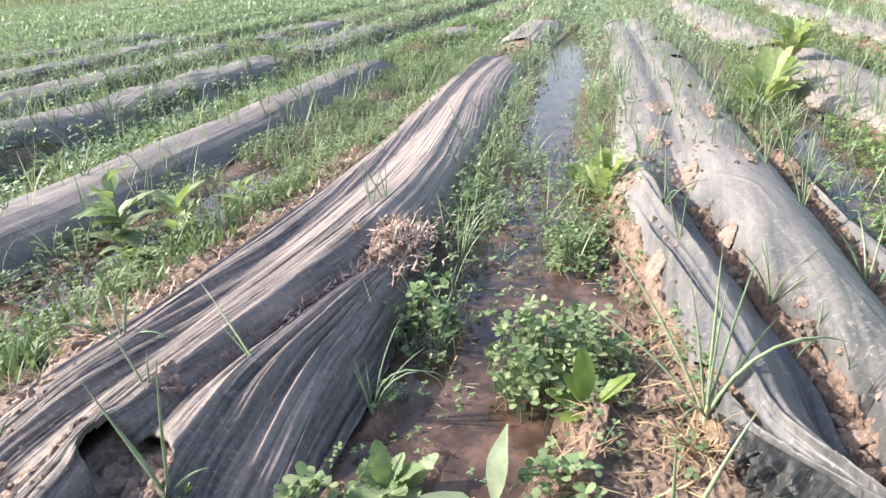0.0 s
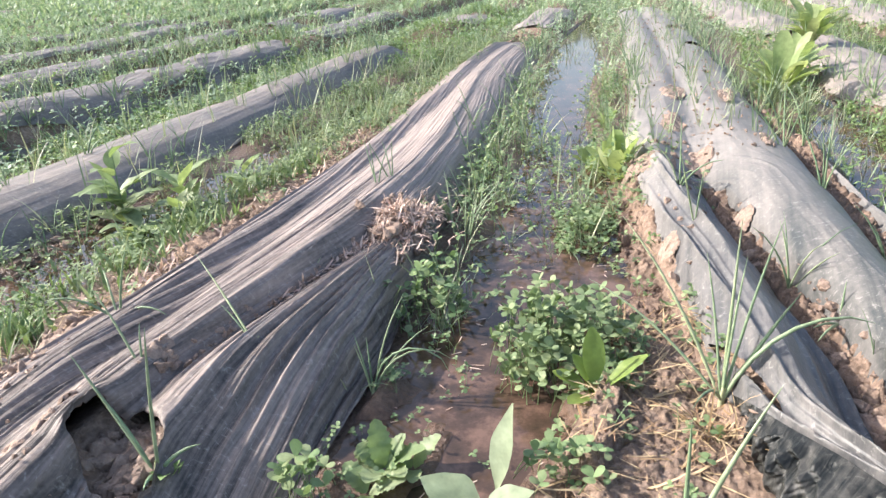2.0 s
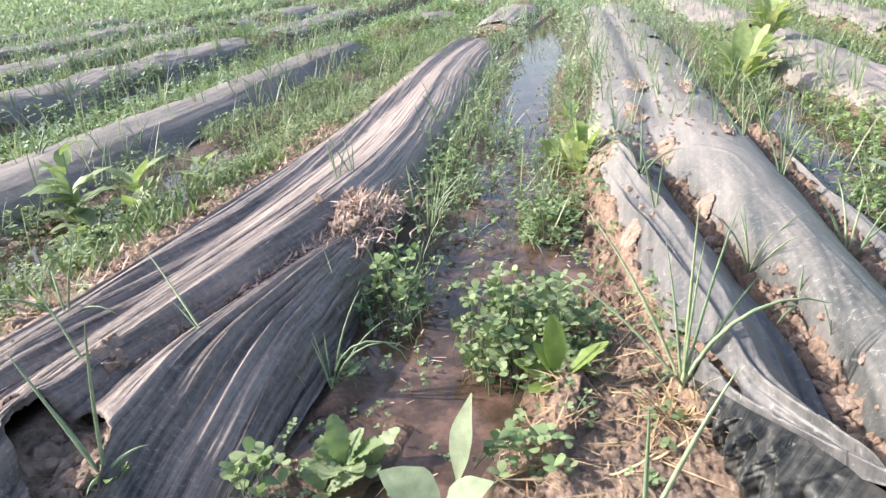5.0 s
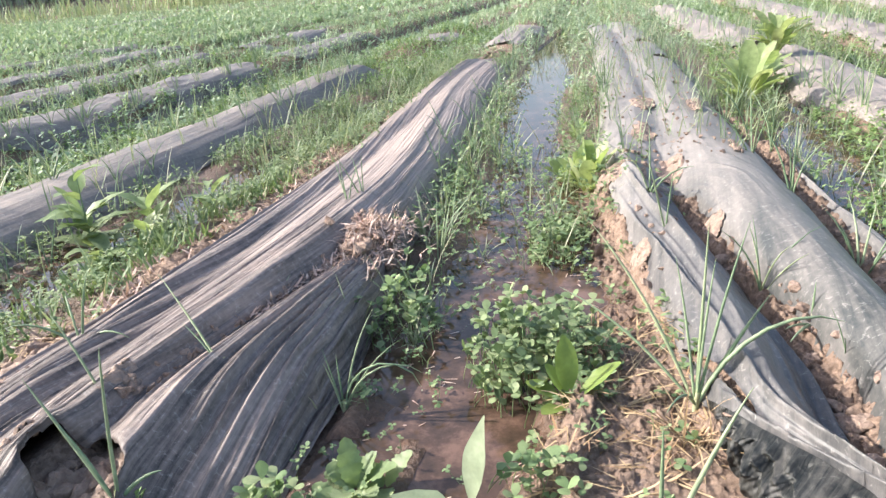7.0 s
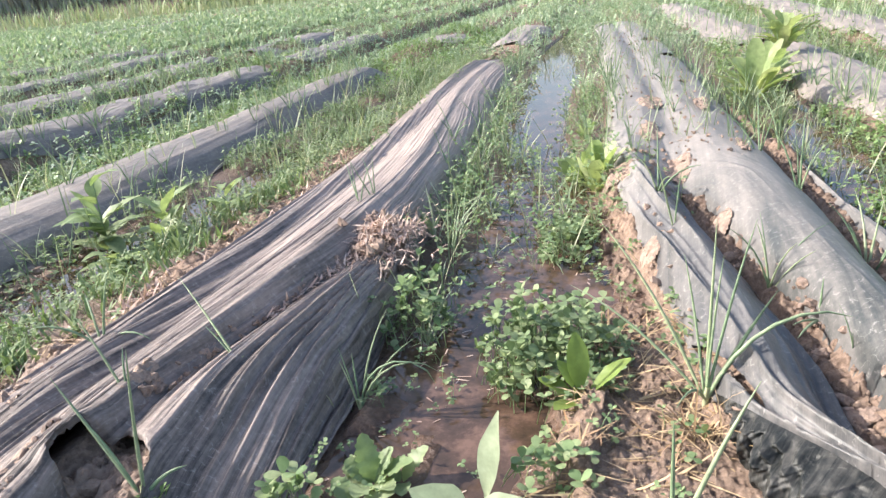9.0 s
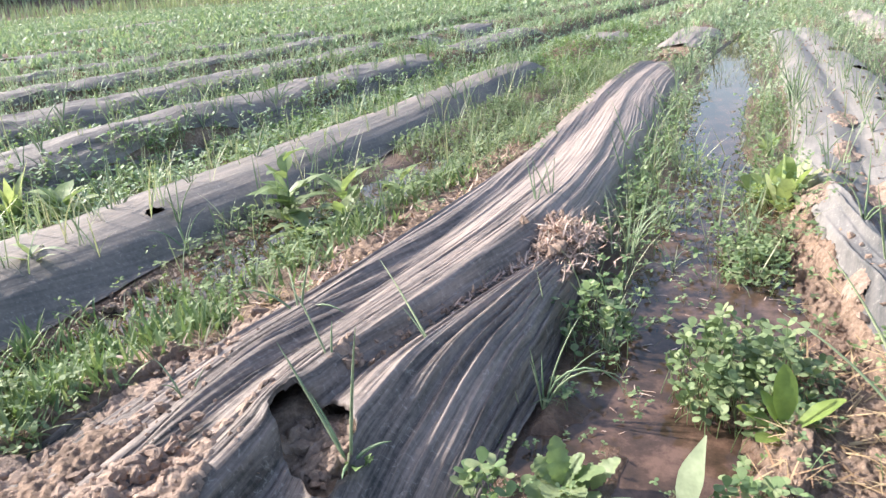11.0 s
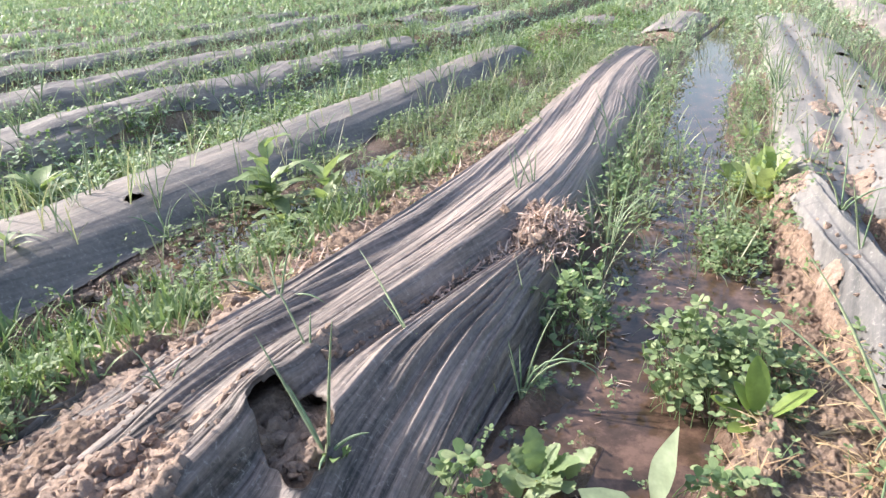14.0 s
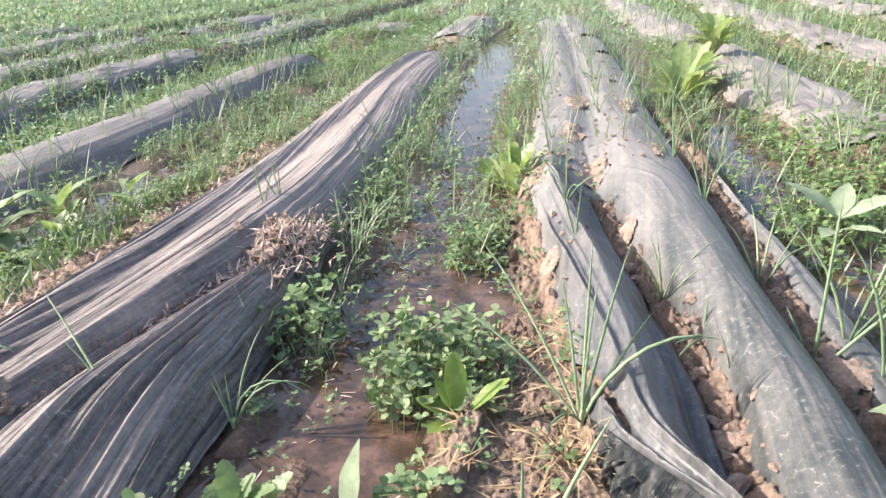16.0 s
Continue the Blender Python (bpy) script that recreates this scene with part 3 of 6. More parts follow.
def shards(x, y, cells, seed):
    """Broken lumps: the highest of many small uneven mounds, one a cell."""
    x, y = x * cells, y * cells
    i, j = np.floor(x), np.floor(y)
    top = np.zeros(np.shape(x))
    for di in (-1, 0, 1):
        for dj in (-1, 0, 1):
            a, b = i + di, j + dj
            cx, cy = a + hash01(a, b, seed), b + hash01(a, b, seed + 1)
            size, lean = 0.35 + 0.75 * hash01(a, b, seed + 2) ** 2, hash01(a, b, seed + 3) * 6.28
            dx, dy = x - cx, y - cy
            d = np.maximum(np.abs(dx * np.cos(lean) + dy * np.sin(lean)), 0.8 * np.abs(dy * np.cos(lean) - dx * np.sin(lean)) + 0.25 * np.hypot(dx, dy))
            tilt = 0.35 * (dx * np.cos(lean * 1.7) + dy * np.sin(lean * 1.7))
            top = np.maximum(top, np.clip(size - d, 0, 0.45 * size) + np.where(d < size, tilt * size, 0.0))
    return top


def clod_noise(x, y, seed):
    """Crumbled soil: clods of three sizes, their gaps filled with crumbs."""
    x, y = x + 0.02 * (fnoise(x * 17, y * 17, seed + 9) - 0.5), y + 0.02 * (fnoise(x * 17 + 5, y * 17, seed + 8) - 0.5)
    some = smooth(vnoise(x * 6, y * 6, seed + 3), 0.3, 0.75)
    return 0.15 + 1.2 * some * shards(x, y, 20.0, seed) + 0.8 * shards(x, y, 48.0, seed + 5) + 0.5 * shards(x, y, 110.0, seed + 6) + 0.3 * (fnoise(x * 60, y * 60, seed) - 0.5)


def tilled(left, right, y0, y1, amp, seed, base=None, step=0.006, material=MAT_SOIL):
    ys = steps((y0, y1, step))
    n = max(8, int(np.max(right(ys) - left(ys)) / step))
    U, Y = np.meshgrid(np.linspace(0, 1, n), ys)
    X = left(Y) + (right(Y) - left(Y)) * U
    X = X + 0.02 * (vnoise(Y * 14, U * 6, seed + 7) - 0.5)
    fade = np.minimum(smooth(np.minimum(U, 1 - U), 0, 0.25), smooth(np.minimum(Y - y0, y1 - Y), 0, 0.12))
    low = soil_z(X, Y) if base is None else np.maximum(base(X, Y), soil_z(X, Y))
    Z = low - 0.012 + fade * (0.016 + amp * (clod_noise(X, Y, seed) - 0.2))
    h = Heap()
    grid(h, X, Y, Z)
    part("tilled_soil", h, material, ground, "crumbly dry tilled soil")


tilled(lambda y: M_LEFT(y) - 0.2 + 0.1 * smooth(y, 0.7, 1.1), lambda y: M_LEFT(y) - 0.01, 0.35, 1.15, 0.035, 51)
tilled(lambda y: M_LEFT(y) + 0.05 + 0.1 * smooth(y, 0.75, 1.1), lambda y: HEAP_EDGE(y) - 0.03, 0.15, 0.8, 0.026, 58, lambda x, y: bed_main(x, y) + 0.016, 0.005)
tilled(lambda y: M_LEFT(y) - 0.26, lambda y: M_LEFT(y) + 0.03, 1.7, 4.2, 0.026, 52, step=0.009)
tilled(lambda y: -0.08 + 0.0 * y, lambda y: R1_LEFT(y) + 0.045, 0.8, 2.0, 0.02, 53, step=0.005)
tilled(lambda y: R1_LEFT(y) - 0.13, lambda y: R1_LEFT(y) + 0.04, 1.9, 2.9, 0.05, 54)
tilled(lambda y: R_GAP(y) - 0.045, lambda y: R_GAP(y) + 0.035, 0.9, 2.75, 0.05, 55, lambda x, y: 0.05 + 0 * x, 0.005)
tilled(lambda y: R2_RIGHT(y) - 0.03, lambda y: R2_RIGHT(y) + 0.1, 0.8, 3.6, 0.045, 56, lambda x, y: 0.045 + 0 * x)
tilled(lambda y: RF_LEFT(np.maximum(y, 2.7)) - 0.02, lambda y: RF_LEFT(np.maximum(y, 2.7)) + 0.28, 2.7, 3.25, 0.03, 57, lambda x, y: 0.06 + 0 * x)

wx, wy = np.meshgrid(steps((-2.4, 1.9, 0.1)), steps((-1.0, 16, 0.2)))
h = Heap()
grid(h, wx, wy, np.zeros_like(wx))
water = tagged(part("water", h, MAT_WATER), "shallow muddy irrigation water standing in the furrows", "water", kind="structure")

# ---- plastic films ----
FILM_AREAS = []


def film(name, left, right, ys, surface, material, label, nu=60, over=0.0, fold=None, cuts=(), ragged=0.0, seed=3.0, lift=0.006, split=None, torn_from=None, loose_to=None):
    """A film laid over a ridge from left(y) to right(y); cuts are (x, y, rx, ry) holes torn in it; split(y) parts a loose flap from the sheet."""
    us = np.linspace(-over * 0.3, 1 + over, nu)
    U, Y = np.meshgrid(us, ys)
    if split is not None:  # columns run along the crease
        c = split(Y)
        U = np.where(U < 0.6, U / 0.6 * c, c + (U - 0.6) / (0.4 + over) * (1 + over - c))
    L, R = left(Y), right(Y)
    wob = 0.012 * (fnoise(Y * 3.0, U * 0 + seed, seed) - 0.5)
    X = L + (R - L) * np.clip(U, -9, 1) + np.clip(U - 1, 0, None) * (R - L) * 0.5 + wob * np.abs(2 * U - 1)
    Z = np.maximum(surface(X, Y), soil_z(X, Y) + 0.002) + lift
    if fold is not None:
        Z = Z + fold(U, X, Y)
    e = U * (R - L) if over else np.minimum(U, 1 - U) * (R - L)
    lay = smooth(e, 0.0, 0.04)
    ends = smooth(np.minimum(Y - ys[0], ys[-1] - Y), 0.0, 0.12)
    lay = lay * ends if ragged and torn_from is None else lay
    if loose_to is not None:  # a loose end that is not tucked in
        lay = np.maximum(lay, smooth(-Y, -loose_to, 0.06 - loose_to))
    border = np.minimum(U, 1 - U) * (R - L)
    Z = Z * lay + (np.minimum(soil_z(X, Y) + 0.005, Z)) * (1 - lay)
    keep = np.ones(X.shape, bool)
    near = np.full(X.shape, 9.0)
    for cx, cy, rx, ry, shear in cuts:
        x0 = cx + shear * (Y - cy)
        a = np.arctan2((Y - cy) / ry, (X - x0) / rx)
        rag = 1 + 0.1 * np.sin(a * 3 + cx * 9) + 0.05 * np.sin(a * 7 + cy * 5) + 0.03 * np.sin(a * 13 + cy * 3)
        d = np.hypot((X - x0) / rx, (Y - cy) / ry) / rag
        pull = np.where((d > 0.7) & (d < 1), 1 / np.maximum(d, 0.1), 1.0)
        X, Y = cx + shear * (Y - cy) * pull + (X - x0) * pull, cy + (Y - cy) * pull
        keep &= d > 0.7
        near = np.minimum(near, np.maximum(d, 1))
        Z = Z + 0.012 * np.exp(-(((d - 1.0) / 0.35) ** 2)) * min(1.0, rx / 0.05)
    if ragged:
        worn = ragged if torn_from is None else ragged * smooth(Y, torn_from, torn_from + 1.5)
        keep &= fnoise(X * 3.2, Y * 2.2, seed + 11, 4) < 1 - worn
    if ragged and torn_from is None:
        e = np.minimum(np.minimum(U + 0.02, 1.02 - U) * 8, np.minimum((Y - ys[0]), (ys[-1] - Y)) * 3)
        keep &= e > 0.5 * fnoise(X * 4, Y * 3, seed + 5)
    uv = np.stack([(X - X.mean()) if split is None else np.broadcast_to(us * 0.8, X.shape), Y], -1).reshape(-1, 2)
    thing = tagged(empty(name, float(X[len(ys) // 2, nu // 2]), float(Y[len(ys) // 2, 0]), 0.0), label, "plastic film", "mulch films")
    back = Matrix.Translation(-thing.matrix_world.translation)

    def piece(kind, quads, text=""):
        h = Heap()
        grid(h, X, Y, Z, keep, quads)
        if not len(h.f[0]):
            return
        ob = part(kind, h, material, thing, text, uv=uv)
        ob.matrix_basis = back

    lip = quad_mean(near) < 1.7
    rim = (quad_mean(border) < 0.045) & ~lip
    piece("buried_edge", rim, "edge of the film tucked under soil")
    lip = lip | rim
    if split is not None:
        flap = quad_mean(U - split(Y)) > 0
        piece("sheet", ~lip & ~flap)
        piece("loose_flap", ~lip & flap, "loose flap of film fanned into folds")
    else:
        piece("sheet", ~lip)
    for cx, cy, rx, ry, shear in cuts:
        piece("torn_lip", lip & ~rim & (quad_mean(np.hypot((X - cx - shear * (Y - cy)) / rx, (Y - cy) / ry)) < 3.0), "torn edge of a planting hole")
    FILM_AREAS.append((left, right, ys[0], ys[-1], ragged, seed))
    return thing


def ridged(n):
    return 1 - np.abs(2 * n - 1)


def fold_main(U, X, Y):
    """Long folds along the ridge, and past the crease a flap fanned out from the straw."""
    c = M_CREASE(Y)
    fan = np.clip((U - c) / np.maximum(1.0 - c, 0.05), 0, None)

    def folds(q, wide=1.0, mid=1.0, fine=1.0):
        g = ridged(vnoise(q * 6.5 + 0.3, Y * 0.12 + q, 1))
        a = ridged(vnoise(q * 15, Y * 0.3 + q * 2, 2)) ** 2
        b = ridged(vnoise(q * 46, Y * 0.4 + q * 3, 4)) ** 2
        d = ridged(vnoise(q * 85, Y * 0.8, 6))
        e = ridged(vnoise(q * 150, Y * 2.2, 12))
        return 0.028 * (g - 0.4) * (0.4 + 0.6 * smooth(-Y, -2.5, -1.6)) * wide + 0.009 * a * wide + 0.011 * b * mid + (0.006 * d + 0.0022 * e) * fine

    k = 0.35 + 0.65 * smooth(-Y, -3.4, -1.7)
    q = np.interp(Y, [0, 3, 6.5], [0.85, 0.8, 0.5])
    left = folds(0.55 + (X - M_CREST(Y)) / q, 0.35, 1.0, 1.0)
    wide = (M_RIGHT(Y) - M_VALLEY(Y)) / 0.22
    turn = fan + 0.05 * (vnoise(Y * 2.5, fan * 3, 14) - 0.5)
    right = 0.018 * ridged(vnoise(turn * 11, Y * 0.5 + turn, 2)) ** 1.4 + 0.01 * ridged(vnoise(turn * 24, Y * 0.7 + turn * 2, 4)) ** 1.5 + 0.005 * ridged(vnoise(turn * 60, Y * 1.2, 6)) ** 1.5
    right = right * np.clip(wide, 0, 1.1) * (0.2 + 0.8 * smooth(Y, 0.92, 1.2)) - 0.004
    w = smooth(U - c, -0.014, 0.014) * smooth(-Y, -2.1, -1.85)
    return k * (left * (1 - w) + right * w) + 0.008 * (fnoise(X * 4, Y * 2.2, 8) - 0.5) - 0.006


def fold_soft(seed, size=1.0):
    def f(U, X, Y):
        a = ridged(vnoise(U * 9, Y * 1.1, seed)) ** 2
        b = ridged(vnoise(U * 26 + Y, Y * 2.0, seed + 1)) ** 2
        w = fnoise(X * 5, Y * 3, seed + 2) - 0.5
        c = ridged(vnoise(U * 3 + Y * 2, Y * 7, seed + 4)) ** 3
        return size * (0.006 * a + 0.003 * b + 0.03 * w + 0.004 * c)

    return f


def fold_sharp(U, X, Y):
    a = ridged(vnoise(U * 5 + Y * 0.8, Y * 0.8, 33)) ** 3
    b = ridged(vnoise(U * 14 + Y * 1.5, Y * 1.6, 35)) ** 2
    w = fnoise(X * 6, Y * 4, 36) - 0.5
    return 0.022 * a + 0.006 * b + 0.03 * w - 0.01


ys_main = steps((-0.1, 2.4, 0.014), (2.4, 4.2, 0.03), (4.2, 6.9, 0.06))
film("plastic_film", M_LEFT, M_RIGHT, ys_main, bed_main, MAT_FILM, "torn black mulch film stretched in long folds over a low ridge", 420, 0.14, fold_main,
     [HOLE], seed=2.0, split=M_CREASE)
HOLES_A = [(-2.26, 0.97, 0.042, 0.04, 0.0), (-2.38, 0.62, 0.026, 0.026, 0.0), (-2.32, 1.72, 0.026, 0.035, 0.0)]
film("plastic_film", A_LEFT, lambda y: A_RIGHT(y) - 0.03, steps((-0.6, 2.5, 0.02), (2.5, 6.5, 0.04)), bed_a, MAT_FILM_DUSTY, "dusty grey-black mulch film tight over a rounded ridge", 110, 0.03, fold_soft(21, 0.5), HOLES_A, seed=4.0)
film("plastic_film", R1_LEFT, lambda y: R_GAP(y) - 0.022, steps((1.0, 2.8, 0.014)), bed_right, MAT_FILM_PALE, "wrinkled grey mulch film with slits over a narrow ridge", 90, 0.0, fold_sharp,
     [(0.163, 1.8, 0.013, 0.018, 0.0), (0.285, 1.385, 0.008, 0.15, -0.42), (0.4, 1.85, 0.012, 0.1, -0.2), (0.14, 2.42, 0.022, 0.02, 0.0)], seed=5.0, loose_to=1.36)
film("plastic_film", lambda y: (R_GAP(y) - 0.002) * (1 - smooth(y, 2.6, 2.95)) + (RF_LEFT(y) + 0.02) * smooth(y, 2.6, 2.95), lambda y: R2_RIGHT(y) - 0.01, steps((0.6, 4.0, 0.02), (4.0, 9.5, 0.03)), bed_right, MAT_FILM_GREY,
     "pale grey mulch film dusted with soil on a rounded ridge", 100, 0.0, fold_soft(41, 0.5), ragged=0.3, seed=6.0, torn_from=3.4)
film("plastic_film", lambda y: R2_RIGHT(y) + 0.06, lambda y: R3_RIGHT(y) - 0.005, steps((0.7, 3.4, 0.025)), bed_right, MAT_FILM_GREY, "narrow strip of grey mulch film beside crumbled soil", 40, 0.0, fold_soft(51, 0.6), seed=7.0)


def row_film(i, rows, y0, y1, material, label, ragged=0.0, shrink=0.04, dx=0.0, size=1.0, step=0.06):
    xc, k, hw, hh = rows[i]

    def surf(x, y):
        sag = 0.86 + 0.28 * fnoise(x * 0.9, y * 1.3, 17 + i)
        return hh * bump((x - xc - k * y) / (2 * hw) + 0.5) * sag + 0.03 * (fnoise(x * 5, y * 5, 19 + i) - 0.5)

    film("plastic_film", lambda y: xc + dx + k * y - hw * size + shrink + 0.14 * (vnoise(np.asarray(y) * 1.7, np.asarray(y) * 0, 3 + i) - 0.4), lambda y: xc + dx + k * y + hw * size - shrink + 0.14 * (vnoise(np.asarray(y) * 1.4, np.asarray(y) * 0, 8 + i) - 0.6), steps((y0, y1, step)), surf, material, label, 44, 0.0,
         fold_soft(70 + i * 3 + y0, 1.6), ragged=ragged, seed=9.0 + i + y0)


DUST, WORN = "dusty black mulch film over a weedy ridge", "torn black mulch film showing between weeds"
row_film(0, ROWS_LEFT, -0.6, 6.2, MAT_FILM_OLD, DUST, 0.03, size=1.0)
row_film(0, ROWS_LEFT, -0.2, 5.2, MAT_FILM_OLD, WORN, 0.1, dx=0.34, size=0.4)
row_film(0, ROWS_LEFT, 6.5, 9.0, MAT_FILM_OLD, WORN, 0.3)
row_film(1, ROWS_LEFT, -0.6, 7.2, MAT_FILM_OLD, DUST, 0.07, size=0.92)
row_film(1, ROWS_LEFT, 0.6, 5.0, MAT_FILM_OLD, WORN, 0.2, dx=0.36, size=0.4)
row_film(1, ROWS_LEFT, 7.6, 10.4, MAT_FILM_OLD, WORN, 0.4)
row_film(2, ROWS_LEFT, 0.4, 8.6, MAT_FILM_OLD, DUST, 0.16, size=0.8)
row_film(3, ROWS_LEFT, 2.4, 9.4, MAT_FILM_OLD, DUST, 0.24, size=0.6)
row_film(4, ROWS_LEFT, 2.0, 4.5, MAT_FILM_OLD, WORN, 0.4)
row_film(5, ROWS_LEFT, 4.4, 7.0, MAT_FILM_OLD, DUST, 0.25)
row_film(9, ROWS_LEFT, 9.8, 14.2, MAT_FILM, DUST, 0.1, step=0.12)
row_film(8, ROWS_LEFT, 15.4, 19.6, MAT_FILM_OLD, DUST, 0.1, step=0.12)
row_film(9, ROWS_LEFT, 4.6, 6.4, MAT_FILM, WORN, 0.3, step=0.12)
AHEAD = [row[:4] for row in ROWS_AHEAD]
row_film(0, AHEAD, 7.6, 9.8, MAT_FILM_SOILED, "pale film half buried in dry soil on a low ridge", 0.1, 0.0)
row_film(2, AHEAD, 8.1, 9.3, MAT_FILM_SOILED, "pale film half buried in dry soil on a low ridge", 0.1, 0.0)
row_film(0, ROWS_RIGHT, 3.35, 6.6, MAT_FILM_SOILED, "grey mulch film weighted with soil on a low ridge", 0.12, 0.02)
row_film(0, ROWS_RIGHT, 6.7, 12.0, MAT_FILM_SOILED, "grey mulch film weighted with soil on a low ridge", 0.2, 0.02)
row_film(1, ROWS_RIGHT, 3.0, 12.0, MAT_FILM_SOILED, "grey mulch film weighted with soil on a low ridge", 0.28)
row_film(2, ROWS_RIGHT, 5.0, 14.0, MAT_FILM_SOILED, "grey mulch film weighted with soil on a low ridge", 0.4)

# crumpled loose end of the film, hanging from the fold down to the soil
t = np.linspace(0, 1, 170)[:, None]
s = np.linspace(0, 1, 60)[None, :]
k5 = [0, 0.25, 0.5, 0.75, 1]
tx, ty, tz = (np.interp(t, k5, v) for v in ([0.258, 0.293, 0.345, 0.42, 0.545], [1.33, 1.265, 1.2, 1.13, 1.0], [0.105, 0.13, 0.14, 0.145, 0.14]))
bx, by = (np.interp(t, k5, v) for v in ([0.28, 0.305, 0.325, 0.365, 0.46], [1.35, 1.25, 1.14, 1.03, 0.9]))
FX, FY = tx + (bx - tx) * s, ty + (by - ty) * s
FZ = tz * (1 - s) ** 0.8 + 0.02 * s + 0.004


def crumple(p, q, seed):
    return 1 - np.abs(np.mod(p + 0.5 * vnoise(q * 2.1, p * 0.7, seed), 1.0) * 2 - 1)


cr = 0.06 * crumple(t * 7.5 + s * 0.8, s + 0 * t, 3) + 0.026 * crumple(t * 11 - s * 2.2, s * 2 + t, 9) + 0.03 * ridged(vnoise(t * 9 - s * 4, s * 3 + t * 2, 5)) + 0.008 * crumple(t * 24 + s * 9, s * 3 + t, 12)
cr = cr * 0.5 * np.clip(t / 0.35, 0.05, 1) * np.sin(s * 3.1) ** 0.8
FX, FY = FX - cr * 0.55, FY - cr * 0.65
FZ = FZ + 0.012 * crumple(s * 1.6 + t * 2.0, t * 3 + s, 21) * np.sin(s * 3.14)
fend = tagged(empty("film_end", 0.33, 1.13, 0.0), "crumpled loose end of black film hanging to the soil", "plastic film", "mulch films")
for kind, lo, hi in (("turned_edge", 0, 10), ("hanging_panel", 9, 60)):
    h = Heap()
    grid(h, FX[:, lo:hi], FY[:, lo:hi], FZ[:, lo:hi])
    ob = part(kind, h, MAT_FILM_BLACK, fend, uv=np.stack([t + 0 * s, s * 0.2 + 0 * t], -1)[:, lo:hi].reshape(-1, 2))
    ob.matrix_basis = Matrix.Translation(-fend.matrix_world.translation)


def film_cover(x, y, inset=0.0):
    """1 where film lies."""
    m = np.zeros(np.shape(x), bool)
    for l, r, y0, y1, ragged, seed in FILM_AREAS:
        inside = (x > l(y) + inset) & (x < r(y) - inset) & (y > y0) & (y < y1)
        if ragged:
            inside &= fnoise(x * 3.2, y * 2.2, seed + 11, 4) < 1 - ragged
        m |= inside
    return m


def spill(x, y, rx, ry, amp, seed, surface, lift=0.01, cover=0.0):
    """A ragged patch of dry soil thrown over a film."""
    X, Y = np.meshgrid(np.arange(x - rx, x + rx, 0.006), np.arange(y - ry, y + ry, 0.006))
    d = ((X - x) / rx) ** 2 + ((Y - y) / ry) ** 2
    k = cover + 0.7 * (1 - d) + 2.0 * (fnoise(X * 13, Y * 13, seed, 4) - 0.56)
    k = np.where(d < 1, k, -1.0)
    h = Heap()
    grid(h, X, Y, np.maximum(surface(X, Y), soil_z(X, Y)) + lift - 0.008 + np.clip(k, -0.2, 0.35) * 0.016 + amp * smooth(k, 0.0, 0.2) * (clod_noise(X, Y, seed) - 0.15), k > 0)
    part("spilt_soil", h, MAT_SOIL_DRY, ground, "dry soil spilt over the film")


for i, (x, y, rx, ry) in enumerate([(0.17, 3.3, 0.11, 0.12), (0.02, 2.8, 0.12, 0.16), (0.33, 2.35, 0.035, 0.07), (0.12, 2.04, 0.04, 0.06), (0.8, 1.62, 0.07, 0.12), (0.72, 2.1, 0.05, 0.12)]):
    spill(x, y, rx, ry, 0.014, 200 + i, bed_right, 0.006)
spill(-0.83, 0.88, 0.1, 0.1, 0.03, 240, soil_z, 0.006)
for i, (x, y, rx, ry) in enumerate([(0.2, 2.95, 0.06, 0.16), (0.08, 3.5, 0.06, 0.2), (0.05, 4.2, 0.08, 0.25), (0.45, 3.1, 0.03, 0.15), (0.33, 4.1, 0.05, 0.2)]):
    spill(x, y, rx, ry, 0.014, 250 + i, bed_right, 0.014, 0.1)
spill(-0.985, 0.5, 0.14, 0.24, 0.03, 241, bed_main, 0.02, 0.35)
for i, (x, y, rx, ry) in enumerate([(-1.0, 0.83, 0.028, 0.1), (-1.01, 0.95, 0.03, 0.05), (-0.9, 1.09, 0.04, 0.05), (-1.3, 1.06, 0.06, 0.035), (-1.36, 0.82, 0.07, 0.14), (-1.36, 1.22, 0.05, 0.12), (-1.33, 0.6, 0.08, 0.12), (-0.91, 1.08, 0.035, 0.035)]):
    spill(x, y, rx, ry, 0.02, 230 + i, bed_main, 0.012)


# ---- onions ----
rng = np.random.default_rng(7)
ONION_SHAPE = (0.75, 1.0, 0.95, 0.8, 0.55, 0.12)


def onion(kind_seed, leaves, height, spread=0.35, droop=0.5):
    """One young onion: a pale neck and hollow tapered leaves."""
    r = np.random.default_rng(kind_seed)
    thing = empty("onion_plant", 0, 0, -50)
    h = Heap()
    tubes(h, [(0, 0, -0.015)], r.uniform(0, 6), 0.05, 0.006, 0.05, 0.1, (1.1, 1.0, 0.8, 0.6), 6)
    part("neck", h, MAT_NECK, thing, "pale whitish neck")
    for i in range(leaves):
        h = Heap()
        L = height * r.uniform(0.6, 1.05)
        tubes(h, [(r.normal(0, 0.003), r.normal(0, 0.003), 0.015)], i * 6.28 / leaves + r.uniform(-0.6, 0.6), L, r.uniform(0.0026, 0.0042), abs(r.normal(spread * 0.6, 0.12)),
              max(0.0, r.normal(droop, 0.5)), ONION_SHAPE, 5)
        part("leaf", h, MAT_ONION, thing)
    return thing


